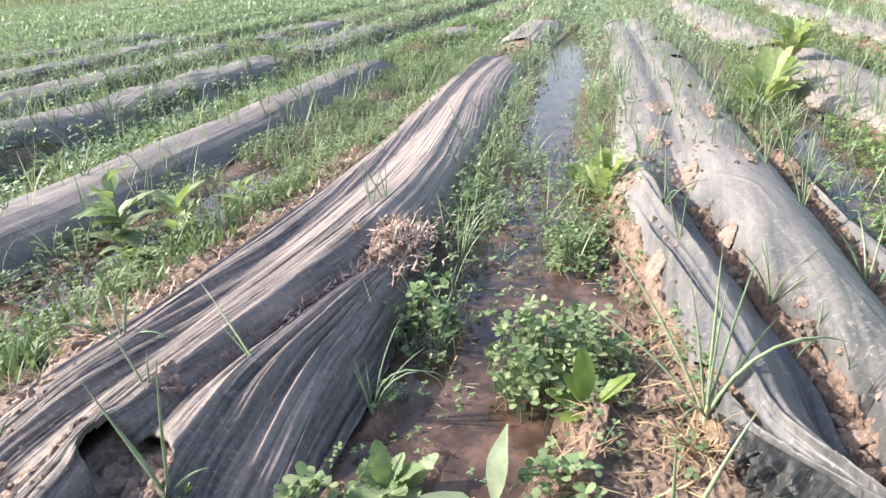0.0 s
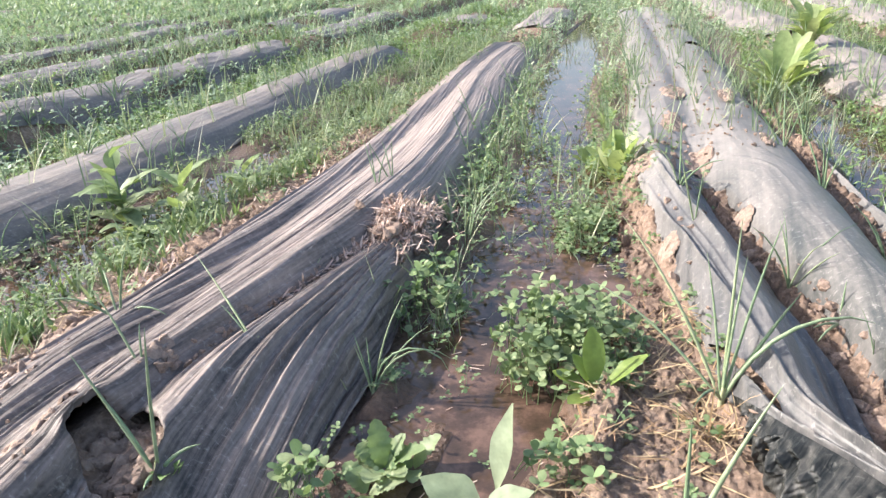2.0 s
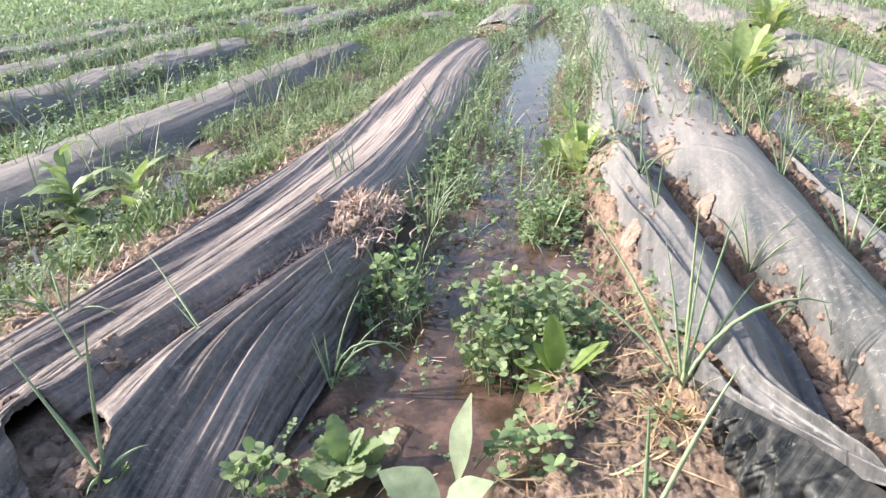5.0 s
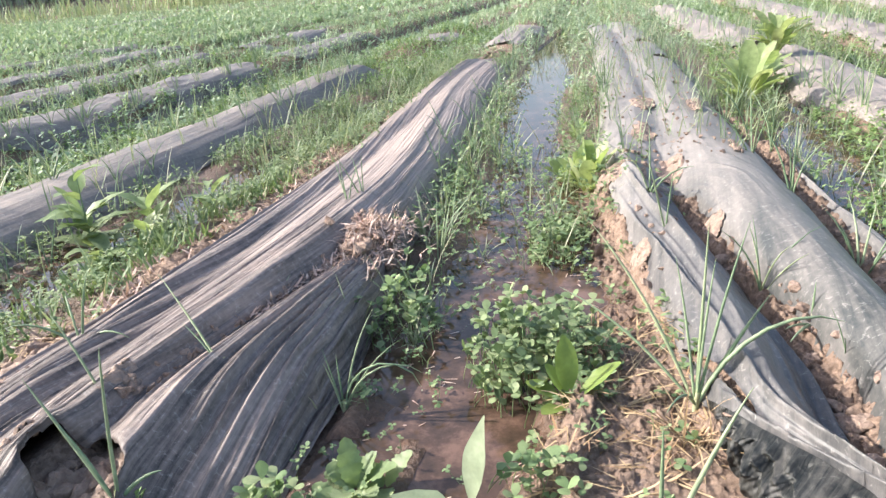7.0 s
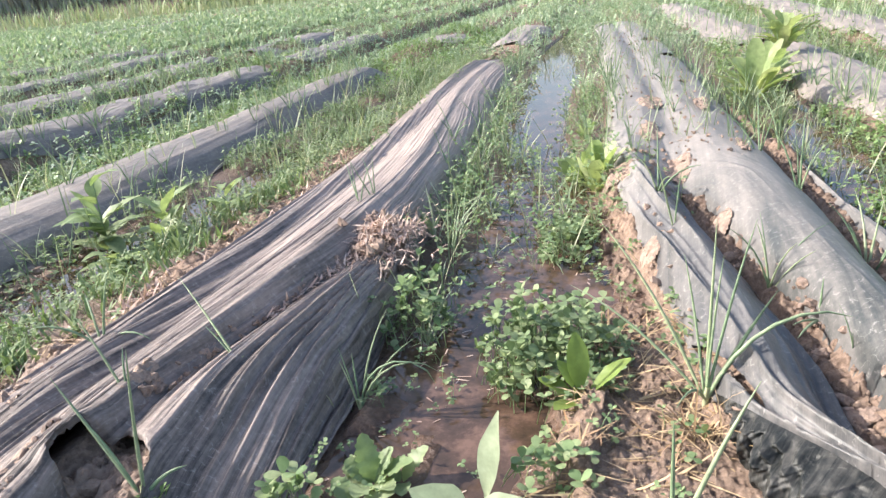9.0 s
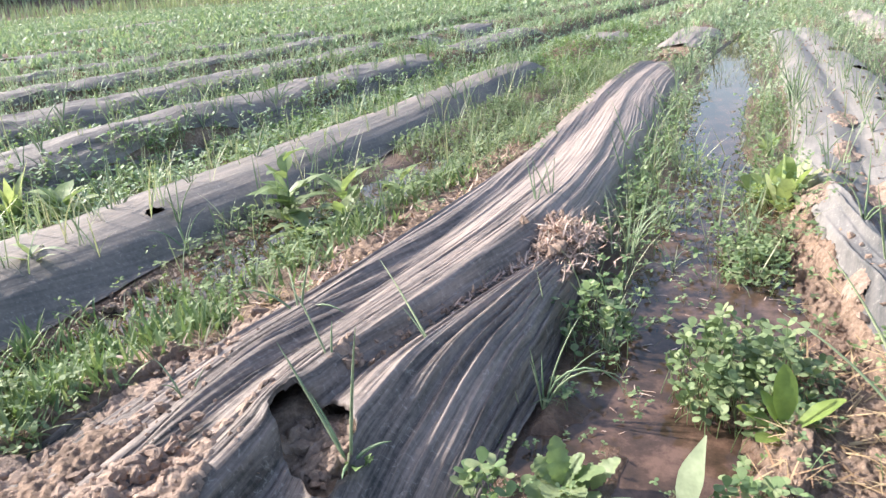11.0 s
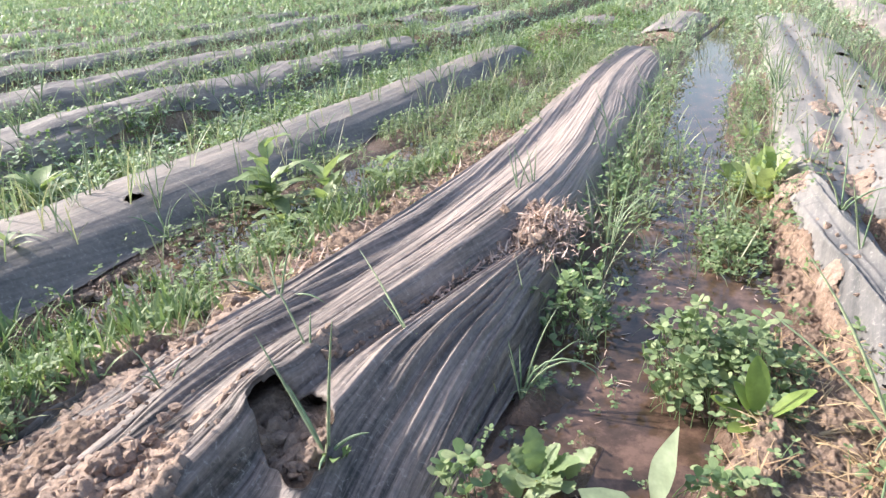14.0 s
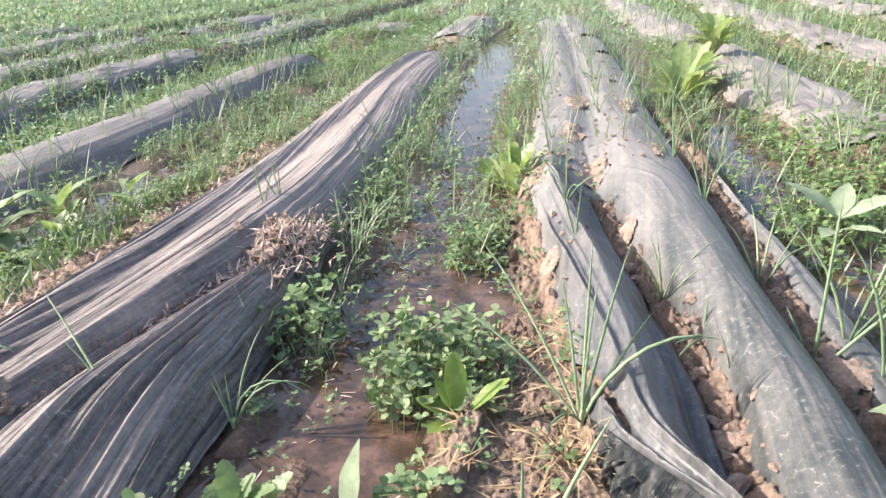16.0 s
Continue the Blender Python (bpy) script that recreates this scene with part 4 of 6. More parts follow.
KINDS = [onion(100 + i, n, hgt, sp, dr) for i, (n, hgt, sp, dr) in enumerate(
    [(3, 0.3, 0.3, 0.3), (4, 0.26, 0.4, 0.5), (5, 0.3, 0.35, 0.4), (2, 0.28, 0.3, 0.4), (4, 0.34, 0.3, 0.3), (6, 0.3, 0.5, 0.7), (3, 0.2, 0.5, 0.5), (5, 0.36, 0.4, 0.9)])]
ONION_LABEL = "young green onion with upright hollow leaves in the ridge"
for k in KINDS:
    tagged(k, ONION_LABEL, "onion", "onions in rows")
used = set()


def put_onion(i, x, y, turn, size=1.0, label=""):
    z = float(soil_z(x, y))
    m = pose(x, y, z - 0.003, rng.normal(0, 4), rng.normal(0, 4), turn)
    if i not in used:
        used.add(i)
        ob = KINDS[i]
        ob.matrix_world = m @ Matrix.Scale(size, 4)
    else:
        ob = copy_thing(KINDS[i], m)
        ob.scale = (size, size, size)
    if label:
        tagged(ob, label)
    return ob


def drawn_onion(x, y, leaves, label, z=None):
    """An onion with given leaves: az, length, radius, lean, bend in degrees and metres."""
    thing = tagged(empty("onion_plant", x, y, (float(soil_z(x, y)) if z is None else z) - 0.004), label, "onion", "onions in rows")
    h = Heap()
    tubes(h, [(0, 0, -0.015)], 1.0, 0.06, 0.007, 0.05, 0.1, (1.1, 1.0, 0.85, 0.65), 6)
    part("neck", h, MAT_NECK, thing, "pale whitish neck")
    for az, L, rad, lean, bend in leaves:
        h = Heap()
        tubes(h, [(0.004 * math.cos(radians(az)), 0.004 * math.sin(radians(az)), 0.02)], radians(az), L, rad, radians(lean), radians(bend), (0.8, 1.0, 1.0, 0.95, 0.85, 0.7, 0.5, 0.12), 6)
        part("leaf", h, MAT_ONION, thing)
    return thing


drawn_onion(0.51, 1.71, [(245, 0.16, 0.004, 72, 20), (235, 0.13, 0.003, 66, 18), (80, 0.1, 0.003, 10, 10)], "onion with two pale leaves bent down in the gap between films", 0.07)
drawn_onion(0.18, 0.965, [(42, 0.3, 0.0048, 28, 12), (95, 0.22, 0.004, 6, 6), (200, 0.12, 0.003, 60, 40)], "onion with a thick pale leaf leaning over bare soil")
drawn_onion(-0.5, 1.28, [(10, 0.28, 0.0028, 8, 165), (20, 0.24, 0.0024, 20, 120), (60, 0.24, 0.0025, 15, 30), (120, 0.13, 0.0025, 8, 10), (200, 0.13, 0.002, 8, 10), (40, 0.2, 0.0022, 30, 40), (160, 0.15, 0.002, 12, 8)], "wilting onion with a hooked yellow-green leaf by the water")
drawn_onion(0.245, 1.36, [(150, 0.42, 0.0036, 28, 22), (85, 0.37, 0.0036, 12, 5), (50, 0.38, 0.0036, 15, 10), (18, 0.36, 0.0046, 22, 95), (30, 0.26, 0.0045, 30, 8), (120, 0.3, 0.0032, 14, 12), (250, 0.2, 0.0032, 40, 60), (160, 0.36, 0.003, 45, 30), (70, 0.3, 0.003, 6, 15)],
            "clump of onions with long arching blue-green leaves")
drawn_onion(0.74, 1.66, [(75, 0.42, 0.0042, 8, 5), (15, 0.42, 0.0042, 42, 8), (120, 0.16, 0.004, 30, 20), (200, 0.14, 0.003, 60, 60)], "large onion with two thick straight leaves")
drawn_onion(-2.08, 0.66, [(185, 0.4, 0.0065, 26, 4), (60, 0.44, 0.0045, 3, 2), (170, 0.28, 0.005, 14, 4), (10, 0.32, 0.0042, 42, 16), (300, 0.1, 0.004, 60, 40)], "large onion with thick upright leaves by the water")
drawn_onion(-2.1, 0.87, [(140, 0.28, 0.0045, 20, 8), (60, 0.27, 0.004, 5, 10), (200, 0.2, 0.003, 30, 40)], "young onion standing against the dark side of the ridge")
drawn_onion(-0.735, 1.2, [(150, 0.3, 0.003, 56, 10), (165, 0.13, 0.0026, 42, 18)], "onion with one long leaf leaning over the film", 0.14)
drawn_onion(-0.735, 0.85, [(165, 0.28, 0.0038, 42, 4), (40, 0.3, 0.0038, 6, 4), (170, 0.16, 0.003, 25, 20), (300, 0.09, 0.004, 50, 40), (30, 0.1, 0.004, 40, 50)], "onion growing out of the torn film")
drawn_onion(-0.92, 1.05, [(160, 0.22, 0.003, 34, 20), (110, 0.1, 0.003, 12, 20)], "onion with a bent leaf tip in a small hole")
drawn_onion(-1.24, 1.31, [(60, 0.2, 0.0035, 12, 12), (200, 0.2, 0.0035, 40, 70), (0, 0.18, 0.0035, 45, 80), (330, 0.14, 0.003, 60, 50), (140, 0.2, 0.003, 20, 100)], "drooping onion at the edge of the film")

NEAR_ONIONS = [  # kind, x, y, turn, size
    (6, -1.21, 0.87, 80, 0.85), (6, -0.83, 1.62, 20, 0.6),
    (2, -2.25, 1.0, 140, 0.85), (1, -2.09, 1.66, 220, 0.9), (0, -2.23, 1.75, 20, 0.9), (3, -2.05, 1.8, 70, 0.8), (3, -1.99, 1.92, 200, 0.9),
    (5, 0.43, 1.93, 40, 0.85), (2, 0.585, 2.55, 10, 0.95), (5, 0.69, 2.05, 300, 1.0), (4, 0.52, 3.07, 90, 1.0), (1, 0.13, 2.43, 0, 0.95), (3, 0.18, 2.13, 20, 1.0),
    (0, -0.9, 2.25, 30, 0.75), (0, -0.86, 2.3, 100, 0.7), (3, -0.79, 3.0, 30, 0.9), (1, -0.88, 3.4, 60, 0.9),
    (4, 0.83, 1.75, 60, 1.1), (2, 0.86, 1.6, 10, 1.1), (1, 0.55, 1.55, 60, 0.45), (7, 0.62, 3.3, 20, 0.9), (7, 0.56, 3.6, 80, 0.95),
]
for row in NEAR_ONIONS:
    put_onion(*row)

BED_LINES = [(lambda y: A_RIGHT(y) - 0.13, -0.4, 6.0, 0.24), (lambda y: A_LEFT(y) + 0.25, -0.4, 6.0, 0.22), (lambda y: M_LEFT(y) - 0.03, 2.4, 6.5, 0.22), (lambda y: M_RIGHT(y) + 0.03, 2.6, 7.5, 0.2),
             (lambda y: RF_LEFT(y) + 0.06, 3.2, 8.0, 0.22), (lambda y: R2_RIGHT(y) - 0.02, 3.8, 8.0, 0.14), (lambda y: R2_RIGHT(y) - 0.3, 3.4, 8.0, 0.25)]
for xc, k, hw, hh in ROWS_LEFT[:2]:
    for side in (-0.25, 0.2):
        BED_LINES.append((lambda y, xc=xc, k=k, side=side: xc + k * y + side, 0.0, 6.0, 0.2))
for xc, k, hw, hh in ROWS_RIGHT[:2]:
    for side in (-0.25, 0.2):
        BED_LINES.append((lambda y, xc=xc, k=k, side=side: xc + k * y + side, 2.6, 8.0, 0.2))
count = 0
for line, y0, y1, gap in BED_LINES:
    y = y0
    while y < y1 and count < 262:
        y += gap * rng.choice([0.35, 0.7, 1.0, 1.5, 2.2])
        x = float(line(y)) + rng.normal(0, 0.03)
        if (y < 2.4 and -2.35 < x < -1.9) or (y < 3.2 and -1.7 < x < 1.0):
            continue
        put_onion(int(rng.integers(0, 8)), x, y, rng.uniform(0, 360), rng.uniform(0.5, 1.15))
        count += 1
for i in range(len(KINDS)):
    if i not in used:
        put_onion(i, -3.3 - 0.3 * i, 6.4, 0)

# the rows further off, past counting
pts = []
for xc, k, hw, hh in ROWS_LEFT + ROWS_RIGHT + [(a, b, c, d) for a, b, c, d, e in ROWS_AHEAD]:
    for side in (-0.27, -0.05, 0.2):
        n = 190
        y = rng.uniform(2.5, 34, n) ** 1.0
        x = xc + k * y + side + rng.normal(0, 0.05, n)
        ok = (np.hypot(x, y) > 5.5) & (y < np.interp(x, BANK_X, BANK_Y) - 1)
        ok &= ~((y < 6.2) & (x > -5.3) & (x < -1.2)) & ~((x > -1.9) & (y < 8.0))
        pts.append(np.stack([x, y], -1)[ok])
pts = np.concatenate(pts)
h = Heap()
base = np.c_[pts, soil_z(pts[:, 0], pts[:, 1])]
for i in range(4):
    n = len(base)
    blades(h, base + np.c_[rng.normal(0, 0.012, (n, 2)), np.zeros(n)], rng.uniform(0, 6.28, n), rng.uniform(0.09, 0.24, n), rng.uniform(0.005, 0.009, n), np.abs(rng.normal(0.3, 0.2, n)),
           np.abs(rng.normal(0.5, 0.4, n)), (0.8, 1.0, 0.05))
tagged(part("distant_onions", h, MAT_FAR_HAZED), "rows of young green onions further down the field", "onions", kind="stuff")


# ---- low weeds covering the furrows ----
def scatter(n, x0, x1, y0, y1, density, seed, inset=0.03):
    r = np.random.default_rng(seed)
    x, y = r.uniform(x0, x1, n), r.uniform(y0, y1, n)
    ok = r.uniform(0, 1, n) < density(x, y)
    x, y = x[ok], y[ok]
    keep = ~film_cover(x, y, inset) & (y < np.interp(x, BANK_X, BANK_Y))
    x, y = x[keep], y[keep]
    return np.c_[x, y, soil_z(x, y)]


def sprigs(heap, base, r, height, leaf, per=5, shape=ROUND):
    """Small branching weeds: bent stems with opposite leaflets."""
    n = len(base)
    for i in range(per):
        az = r.uniform(0, 6.28, n)
        L = height * r.uniform(0.5, 1.2, n)
        lean, bend = np.abs(r.normal(0.5, 0.3, n)), r.normal(0.3, 0.3, n)
        tip = blades(heap, base, az, L, leaf * 0.12, lean, bend, (1, 0.8, 0.6))
        trefoils(heap, tip, r, leaf, shape=shape)
        half = base + (tip - base) * 0.6
        blades(heap, half, az + 1.5, leaf * 0.9, leaf * 0.5, 0.9, 0.4, shape)


def d_main(x, y):
    left = np.exp(-(((x - M_RIGHT(y) - 0.12) / 0.12) ** 2)) * smooth(y, 1.35, 1.7) * (0.5 + 0.5 * smooth(y, 2.6, 3.6))
    right = np.exp(-(((x - RF_LEFT(np.maximum(y, 2.6)) + 0.1 + 0.1 * smooth(-y, -3.0, -2.0)) / 0.1) ** 2)) * smooth(y, 1.95, 2.2)
    mid = 0.5 * smooth(y, 2.4, 2.75) * smooth(-y, -3.9, -3.3)
    wet = 1 - 0.85 * ((soil_z(x, y) < -0.012) & (y > 3.6))
    return np.clip(left + right + mid, 0, 1) * wet * smooth(fnoise(x * 5, y * 4, 3), 0.3, 0.55)


r1 = np.random.default_rng(11)
h = Heap()
sprigs(h, scatter(1500, -1.0, 0.3, 1.3, 5.0, d_main, 1), r1, 0.13, 0.018, 4, (0.35, 1.0, 0.25))
tagged(part("furrow_weeds", h, MAT_WEED_DARK), "dense small-leaved weeds along both sides of the wet furrow", "weeds", kind="stuff")
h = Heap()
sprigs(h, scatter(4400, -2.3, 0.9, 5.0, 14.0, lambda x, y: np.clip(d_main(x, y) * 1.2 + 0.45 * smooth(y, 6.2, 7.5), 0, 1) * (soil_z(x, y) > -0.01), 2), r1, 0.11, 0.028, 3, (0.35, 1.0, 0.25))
tagged(part("furrow_weeds", h, MAT_FAR_HAZED), "dense small-leaved weeds along the far wet furrow", "weeds", kind="stuff")


def d_left(x, y):
    side = np.exp(-(((x + 1.62 + 0.03 * y) / 0.2) ** 2)) * 0.8 + np.exp(-(((x - A_RIGHT(y) - 0.02) / 0.1) ** 2)) * smooth(y, 1.2, 2.0)
    side = side + 0.7 * smooth(y, 2.6, 4.2)
    return np.clip(side, 0, 1) * smooth(fnoise(x * 4, y * 3, 7), 0.25, 0.5) * (0.5 + 0.5 * smooth(y, 2.0, 3.5))


h = Heap()
sprigs(h, scatter(5600, -2.2, -1.2, 0.3, 7.0, lambda x, y: 0.62 * d_left(x, y), 3, 0.12), r1, 0.09, 0.016, 4)
tagged(part("furrow_weeds", h, MAT_CLOVER), "bright small-leaved weeds in the damp furrow between ridges", "weeds", kind="stuff")
h = Heap()
sprigs(h, scatter(9000, 0.5, 3.6, 1.4, 12.0, lambda x, y: 0.95 * smooth(fnoise(x * 3, y * 2, 9), 0.25, 0.5) * ((x > R3_RIGHT(y) + 0.03) | (y > 3.6)) * np.where(soil_z(x, y) < -0.012, 0.2, 1.0), 4), r1, 0.1, 0.021, 3, (0.35, 1.0, 0.25))
sprigs(h, scatter(500, 0.95, 2.3, 2.6, 3.9, lambda x, y: 0.9 + 0 * x, 48, 9.0), r1, 0.1, 0.022, 3, (0.35, 1.0, 0.25))
tagged(part("furrow_weeds", h, MAT_WEED), "bright small-leaved weeds around the puddled furrow", "weeds", kind="stuff")
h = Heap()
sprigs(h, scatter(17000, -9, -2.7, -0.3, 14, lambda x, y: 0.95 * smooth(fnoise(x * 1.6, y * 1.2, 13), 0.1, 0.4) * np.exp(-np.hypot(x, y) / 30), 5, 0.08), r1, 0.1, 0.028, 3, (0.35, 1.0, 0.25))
tagged(part("field_weeds", h, MAT_FAR_HAZED), "weeds filling the furrows between old mulch films, paled by painted haze", "weeds", kind="stuff")
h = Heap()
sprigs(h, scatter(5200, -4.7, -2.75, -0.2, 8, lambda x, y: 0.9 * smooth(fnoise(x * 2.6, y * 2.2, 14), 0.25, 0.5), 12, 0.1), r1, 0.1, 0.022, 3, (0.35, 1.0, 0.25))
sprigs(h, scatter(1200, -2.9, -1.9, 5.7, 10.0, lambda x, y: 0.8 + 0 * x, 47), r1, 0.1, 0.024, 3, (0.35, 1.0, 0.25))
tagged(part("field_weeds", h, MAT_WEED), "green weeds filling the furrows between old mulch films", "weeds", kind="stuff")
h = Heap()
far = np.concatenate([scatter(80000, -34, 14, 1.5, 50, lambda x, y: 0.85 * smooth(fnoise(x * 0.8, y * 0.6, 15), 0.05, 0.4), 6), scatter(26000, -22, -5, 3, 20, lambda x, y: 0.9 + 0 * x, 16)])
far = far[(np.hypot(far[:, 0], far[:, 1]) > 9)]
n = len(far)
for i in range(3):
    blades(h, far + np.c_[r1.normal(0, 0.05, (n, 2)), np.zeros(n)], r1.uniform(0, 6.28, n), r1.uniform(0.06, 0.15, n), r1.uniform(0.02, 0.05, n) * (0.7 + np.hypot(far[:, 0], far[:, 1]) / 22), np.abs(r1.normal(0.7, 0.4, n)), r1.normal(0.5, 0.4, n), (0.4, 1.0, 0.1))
tagged(part("field_weeds", h, MAT_FAR_HAZED), "low green weeds over the far part of the field", "weeds", kind="stuff")

h = Heap()
wet = scatter(260, -0.56, 0.02, 0.85, 2.5, lambda x, y: 0.2 + 0.6 * np.exp(-(((x - M_RIGHT(y) - 0.1) / 0.07) ** 2)), 8)
wet[:, 2] = np.maximum(wet[:, 2], -0.01)
sprigs(h, wet, r1, 0.05, 0.011, 3)
bank = scatter(130, -0.05, 0.28, 1.0, 2.6, lambda x, y: 0.5 + 0 * x, 9)
sprigs(h, bank, r1, 0.05, 0.015, 3)
tagged(part("small_weeds", h, MAT_WEED_DARK), "sparse seedlings standing in the shallow water", "weeds", kind="stuff")
h = Heap()
bits = scatter(150, -0.5, 0.0, 0.8, 2.6, lambda x, y: 0.6 + 0 * x, 10)
bits[:, 2] = np.maximum(bits[:, 2] + 0.002, 0.001)
n = len(bits)
blades(h, bits, r1.uniform(0, 6.28, n), r1.uniform(0.008, 0.05, n), r1.uniform(0.002, 0.005, n), 1.5, r1.normal(0.08, 0.05, n), BLADE)
tagged(part("floating_litter", h, MAT_ROOT), "bits of straw and dead leaf floating on the water", "litter", kind="stuff")

# grass blades among the weeds
h = Heap()
long = scatter(240, -1.0, 0.2, 1.4, 6.0, lambda x, y: d_main(x, y), 26)
for i in range(5):
    n = len(long)
    blades(h, long + np.c_[r1.normal(0, 0.01, (n, 2)), np.zeros(n)], r1.uniform(0, 6.28, n), r1.uniform(0.1, 0.26, n), r1.uniform(0.004, 0.008, n), np.abs(r1.normal(0.4, 0.25, n)), np.abs(r1.normal(0.9, 0.5, n)), GRASS)
g = np.concatenate([
    scatter(900, -1.1, 0.3, 1.4, 6.5, lambda x, y: d_main(x, y) * 0.8, 21), scatter(1700, -2.2, -1.2, 0.4, 7, lambda x, y: d_left(x, y) * 0.8, 22),
    scatter(3800, 0.4, 3.4, 1.8, 11, lambda x, y: 0.6 * ((x > R3_RIGHT(y) + 0.03) | (y > 3.6)), 23), scatter(7000, -8, -2.7, 0, 12, lambda x, y: 0.6 + 0 * x, 24), scatter(2500, -2.6, 0.9, 6, 13, lambda x, y: 0.6 + 0 * x, 25)])
for i in range(4):
    n = len(g)
    blades(h, g + np.c_[r1.normal(0, 0.012, (n, 2)), np.zeros(n)], r1.uniform(0, 6.28, n), r1.uniform(0.05, 0.17, n), r1.uniform(0.0025, 0.005, n), np.abs(r1.normal(0.4, 0.25, n)), np.abs(r1.normal(0.7, 0.5, n)), GRASS)
tall = np.concatenate([scatter(1500, -7.5, -2.75, 0, 7, lambda x, y: 0.6 + 0 * x, 91, 9.0), scatter(500, -2.9, -2.2, 0.5, 6, lambda x, y: 0.25 + 0 * x, 92, 9.0), scatter(220, -2.2, -1.5, 1.2, 7, lambda x, y: d_left(x, y), 93), scatter(1000, 0.6, 3.4, 2.0, 9, lambda x, y: 0.6 * ((x > R3_RIGHT(y) + 0.02) | (y > 3.4)), 94, 9.0), scatter(160, -0.95, 0.1, 1.5, 6, lambda x, y: d_main(x, y), 95), scatter(170, -0.6, 0.5, 3.0, 9, lambda x, y: 1.0 * ((x > RF_LEFT(y)) & (x < R2_RIGHT(y))), 96, 9.0)])
tall[:, 2] = np.maximum(tall[:, 2], bed_a(tall[:, 0], tall[:, 1]))
for i in range(3):
    n = len(tall)
    blades(h, tall + np.c_[r1.normal(0, 0.008, (n, 2)), np.zeros(n)], r1.uniform(0, 6.28, n), r1.uniform(0.12, 0.3, n), r1.uniform(0.004, 0.0065, n), np.abs(r1.normal(0.25, 0.18, n)), np.abs(r1.normal(0.35, 0.35, n)), GRASS)
tagged(part("grass", h, MAT_GRASS), "thin grass blades scattered among the weeds", "grass", kind="stuff")


h = Heap()
up = np.concatenate([scatter(600, -2.0, -1.45, 0.15, 1.3, lambda x, y: smooth(fnoise(x * 5, y * 4, 71), 0.3, 0.55) * smooth(x, -2.05, -1.9), 72), scatter(500, -1.9, -1.45, 1.3, 3.0, lambda x, y: 0.7 * smooth(fnoise(x * 5, y * 4, 73), 0.35, 0.55), 74)])
for i in range(4):
    n = len(up)
    blades(h, up + np.c_[r1.normal(0, 0.012, (n, 2)), np.zeros(n)], r1.uniform(0, 6.28, n), r1.uniform(0.04, 0.12, n), r1.uniform(0.006, 0.013, n), np.abs(r1.normal(0.35, 0.25, n)), np.abs(r1.normal(0.6, 0.4, n)), LANCE, 0.3)
tagged(part("upright_weeds", h, MAT_WEED_DARK), "narrow-leaved upright weeds in the damp furrow", "weeds", kind="stuff")


# ---- plants of their own ----
def leafy(name, x, y, turn, leaves, material, label, category, z=None, leaf_name="leaf", group=""):
    """A plant of single broad leaves: rows of az, length, width, lean, bend, shape, rise."""
    thing = tagged(empty(name, x, y, float(soil_z(x, y)) if z is None else z, turn), label, category, group)
    top = max(l[6] for l in leaves)
    if top > 0.05:
        h = Heap()
        tubes(h, [(0, 0, -0.01)], 0.5, top + 0.02, 0.0035, 0.02, 0.05, (1.0, 0.9, 0.8, 0.5), 6)
        part("stem", h, MAT_ONION, thing)
    for az, L, w, lean, bend, shape, rise in leaves:
        h = Heap()
        blades(h, [(0.004 * math.cos(az), 0.004 * math.sin(az), rise)], az, L, w, lean, bend, fine_shape(shape, max(13, len(shape))), 0.25, 0.1 if len(shape) > 20 else 0.05)
        part(leaf_name, h, material, thing)
    return thing


def rosette(n, L, w, lean, bend, shape, seed, rise=0.0):
    r = np.random.default_rng(seed)
    return [(i * 6.28 / n + r.uniform(-0.4, 0.4), L * r.uniform(0.65, 1.1), w * r.uniform(0.75, 1.1), abs(r.normal(lean, 0.2)), r.normal(bend, 0.25), shape, rise * r.uniform(0, 1)) for i in range(n)]


def clover(x, y, rx, ry, n, height, size, seed, label, material=MAT_CLOVER):
    """A loose, uneven clump: runners with leaf stalks of unlike height."""
    r = np.random.default_rng(seed)
    thing = tagged(empty("clover_plant", x, y, float(soil_z(x, y))), label, "clover")
    a, d = r.uniform(0, 6.28, n), r.uniform(0, 1, n) ** 0.6
    edge = 0.7 + 0.5 * vnoise(a * 1.6, a * 0 + seed, seed)
    px, py = d * np.cos(a) * rx * edge, d * np.sin(a) * ry * edge
    lumpy = 0.3 + 1.0 * vnoise(px * 17 + seed, py * 17, seed + 2)
    tipz = height * (1 - 0.5 * d**2) * lumpy * r.uniform(0.5, 1.2, n)
    out = r.uniform(0, 6.28, n)
    reach = r.uniform(0.005, 0.05, n)
    base = np.c_[px - np.cos(out) * reach, py - np.sin(out) * reach, np.full(n, -0.012)]
    L = np.hypot(tipz + 0.012, reach)
    tilt = np.arctan2(reach, tipz + 0.012)
    h = Heap()
    tip = tubes(h, base, out, L, 0.0012, tilt * 0.6, tilt * 0.7, (1, 0.9, 0.8, 0.7), 3)
    tagged(part("stem_mass", h, MAT_WEED_DARK, thing), kind="stuff")
    h = Heap()
    trefoils(h, tip, r, size * r.uniform(0.75, 1.25), flat=0.9)
    tagged(part("foliage", h, material, thing), kind="stuff")
    return thing


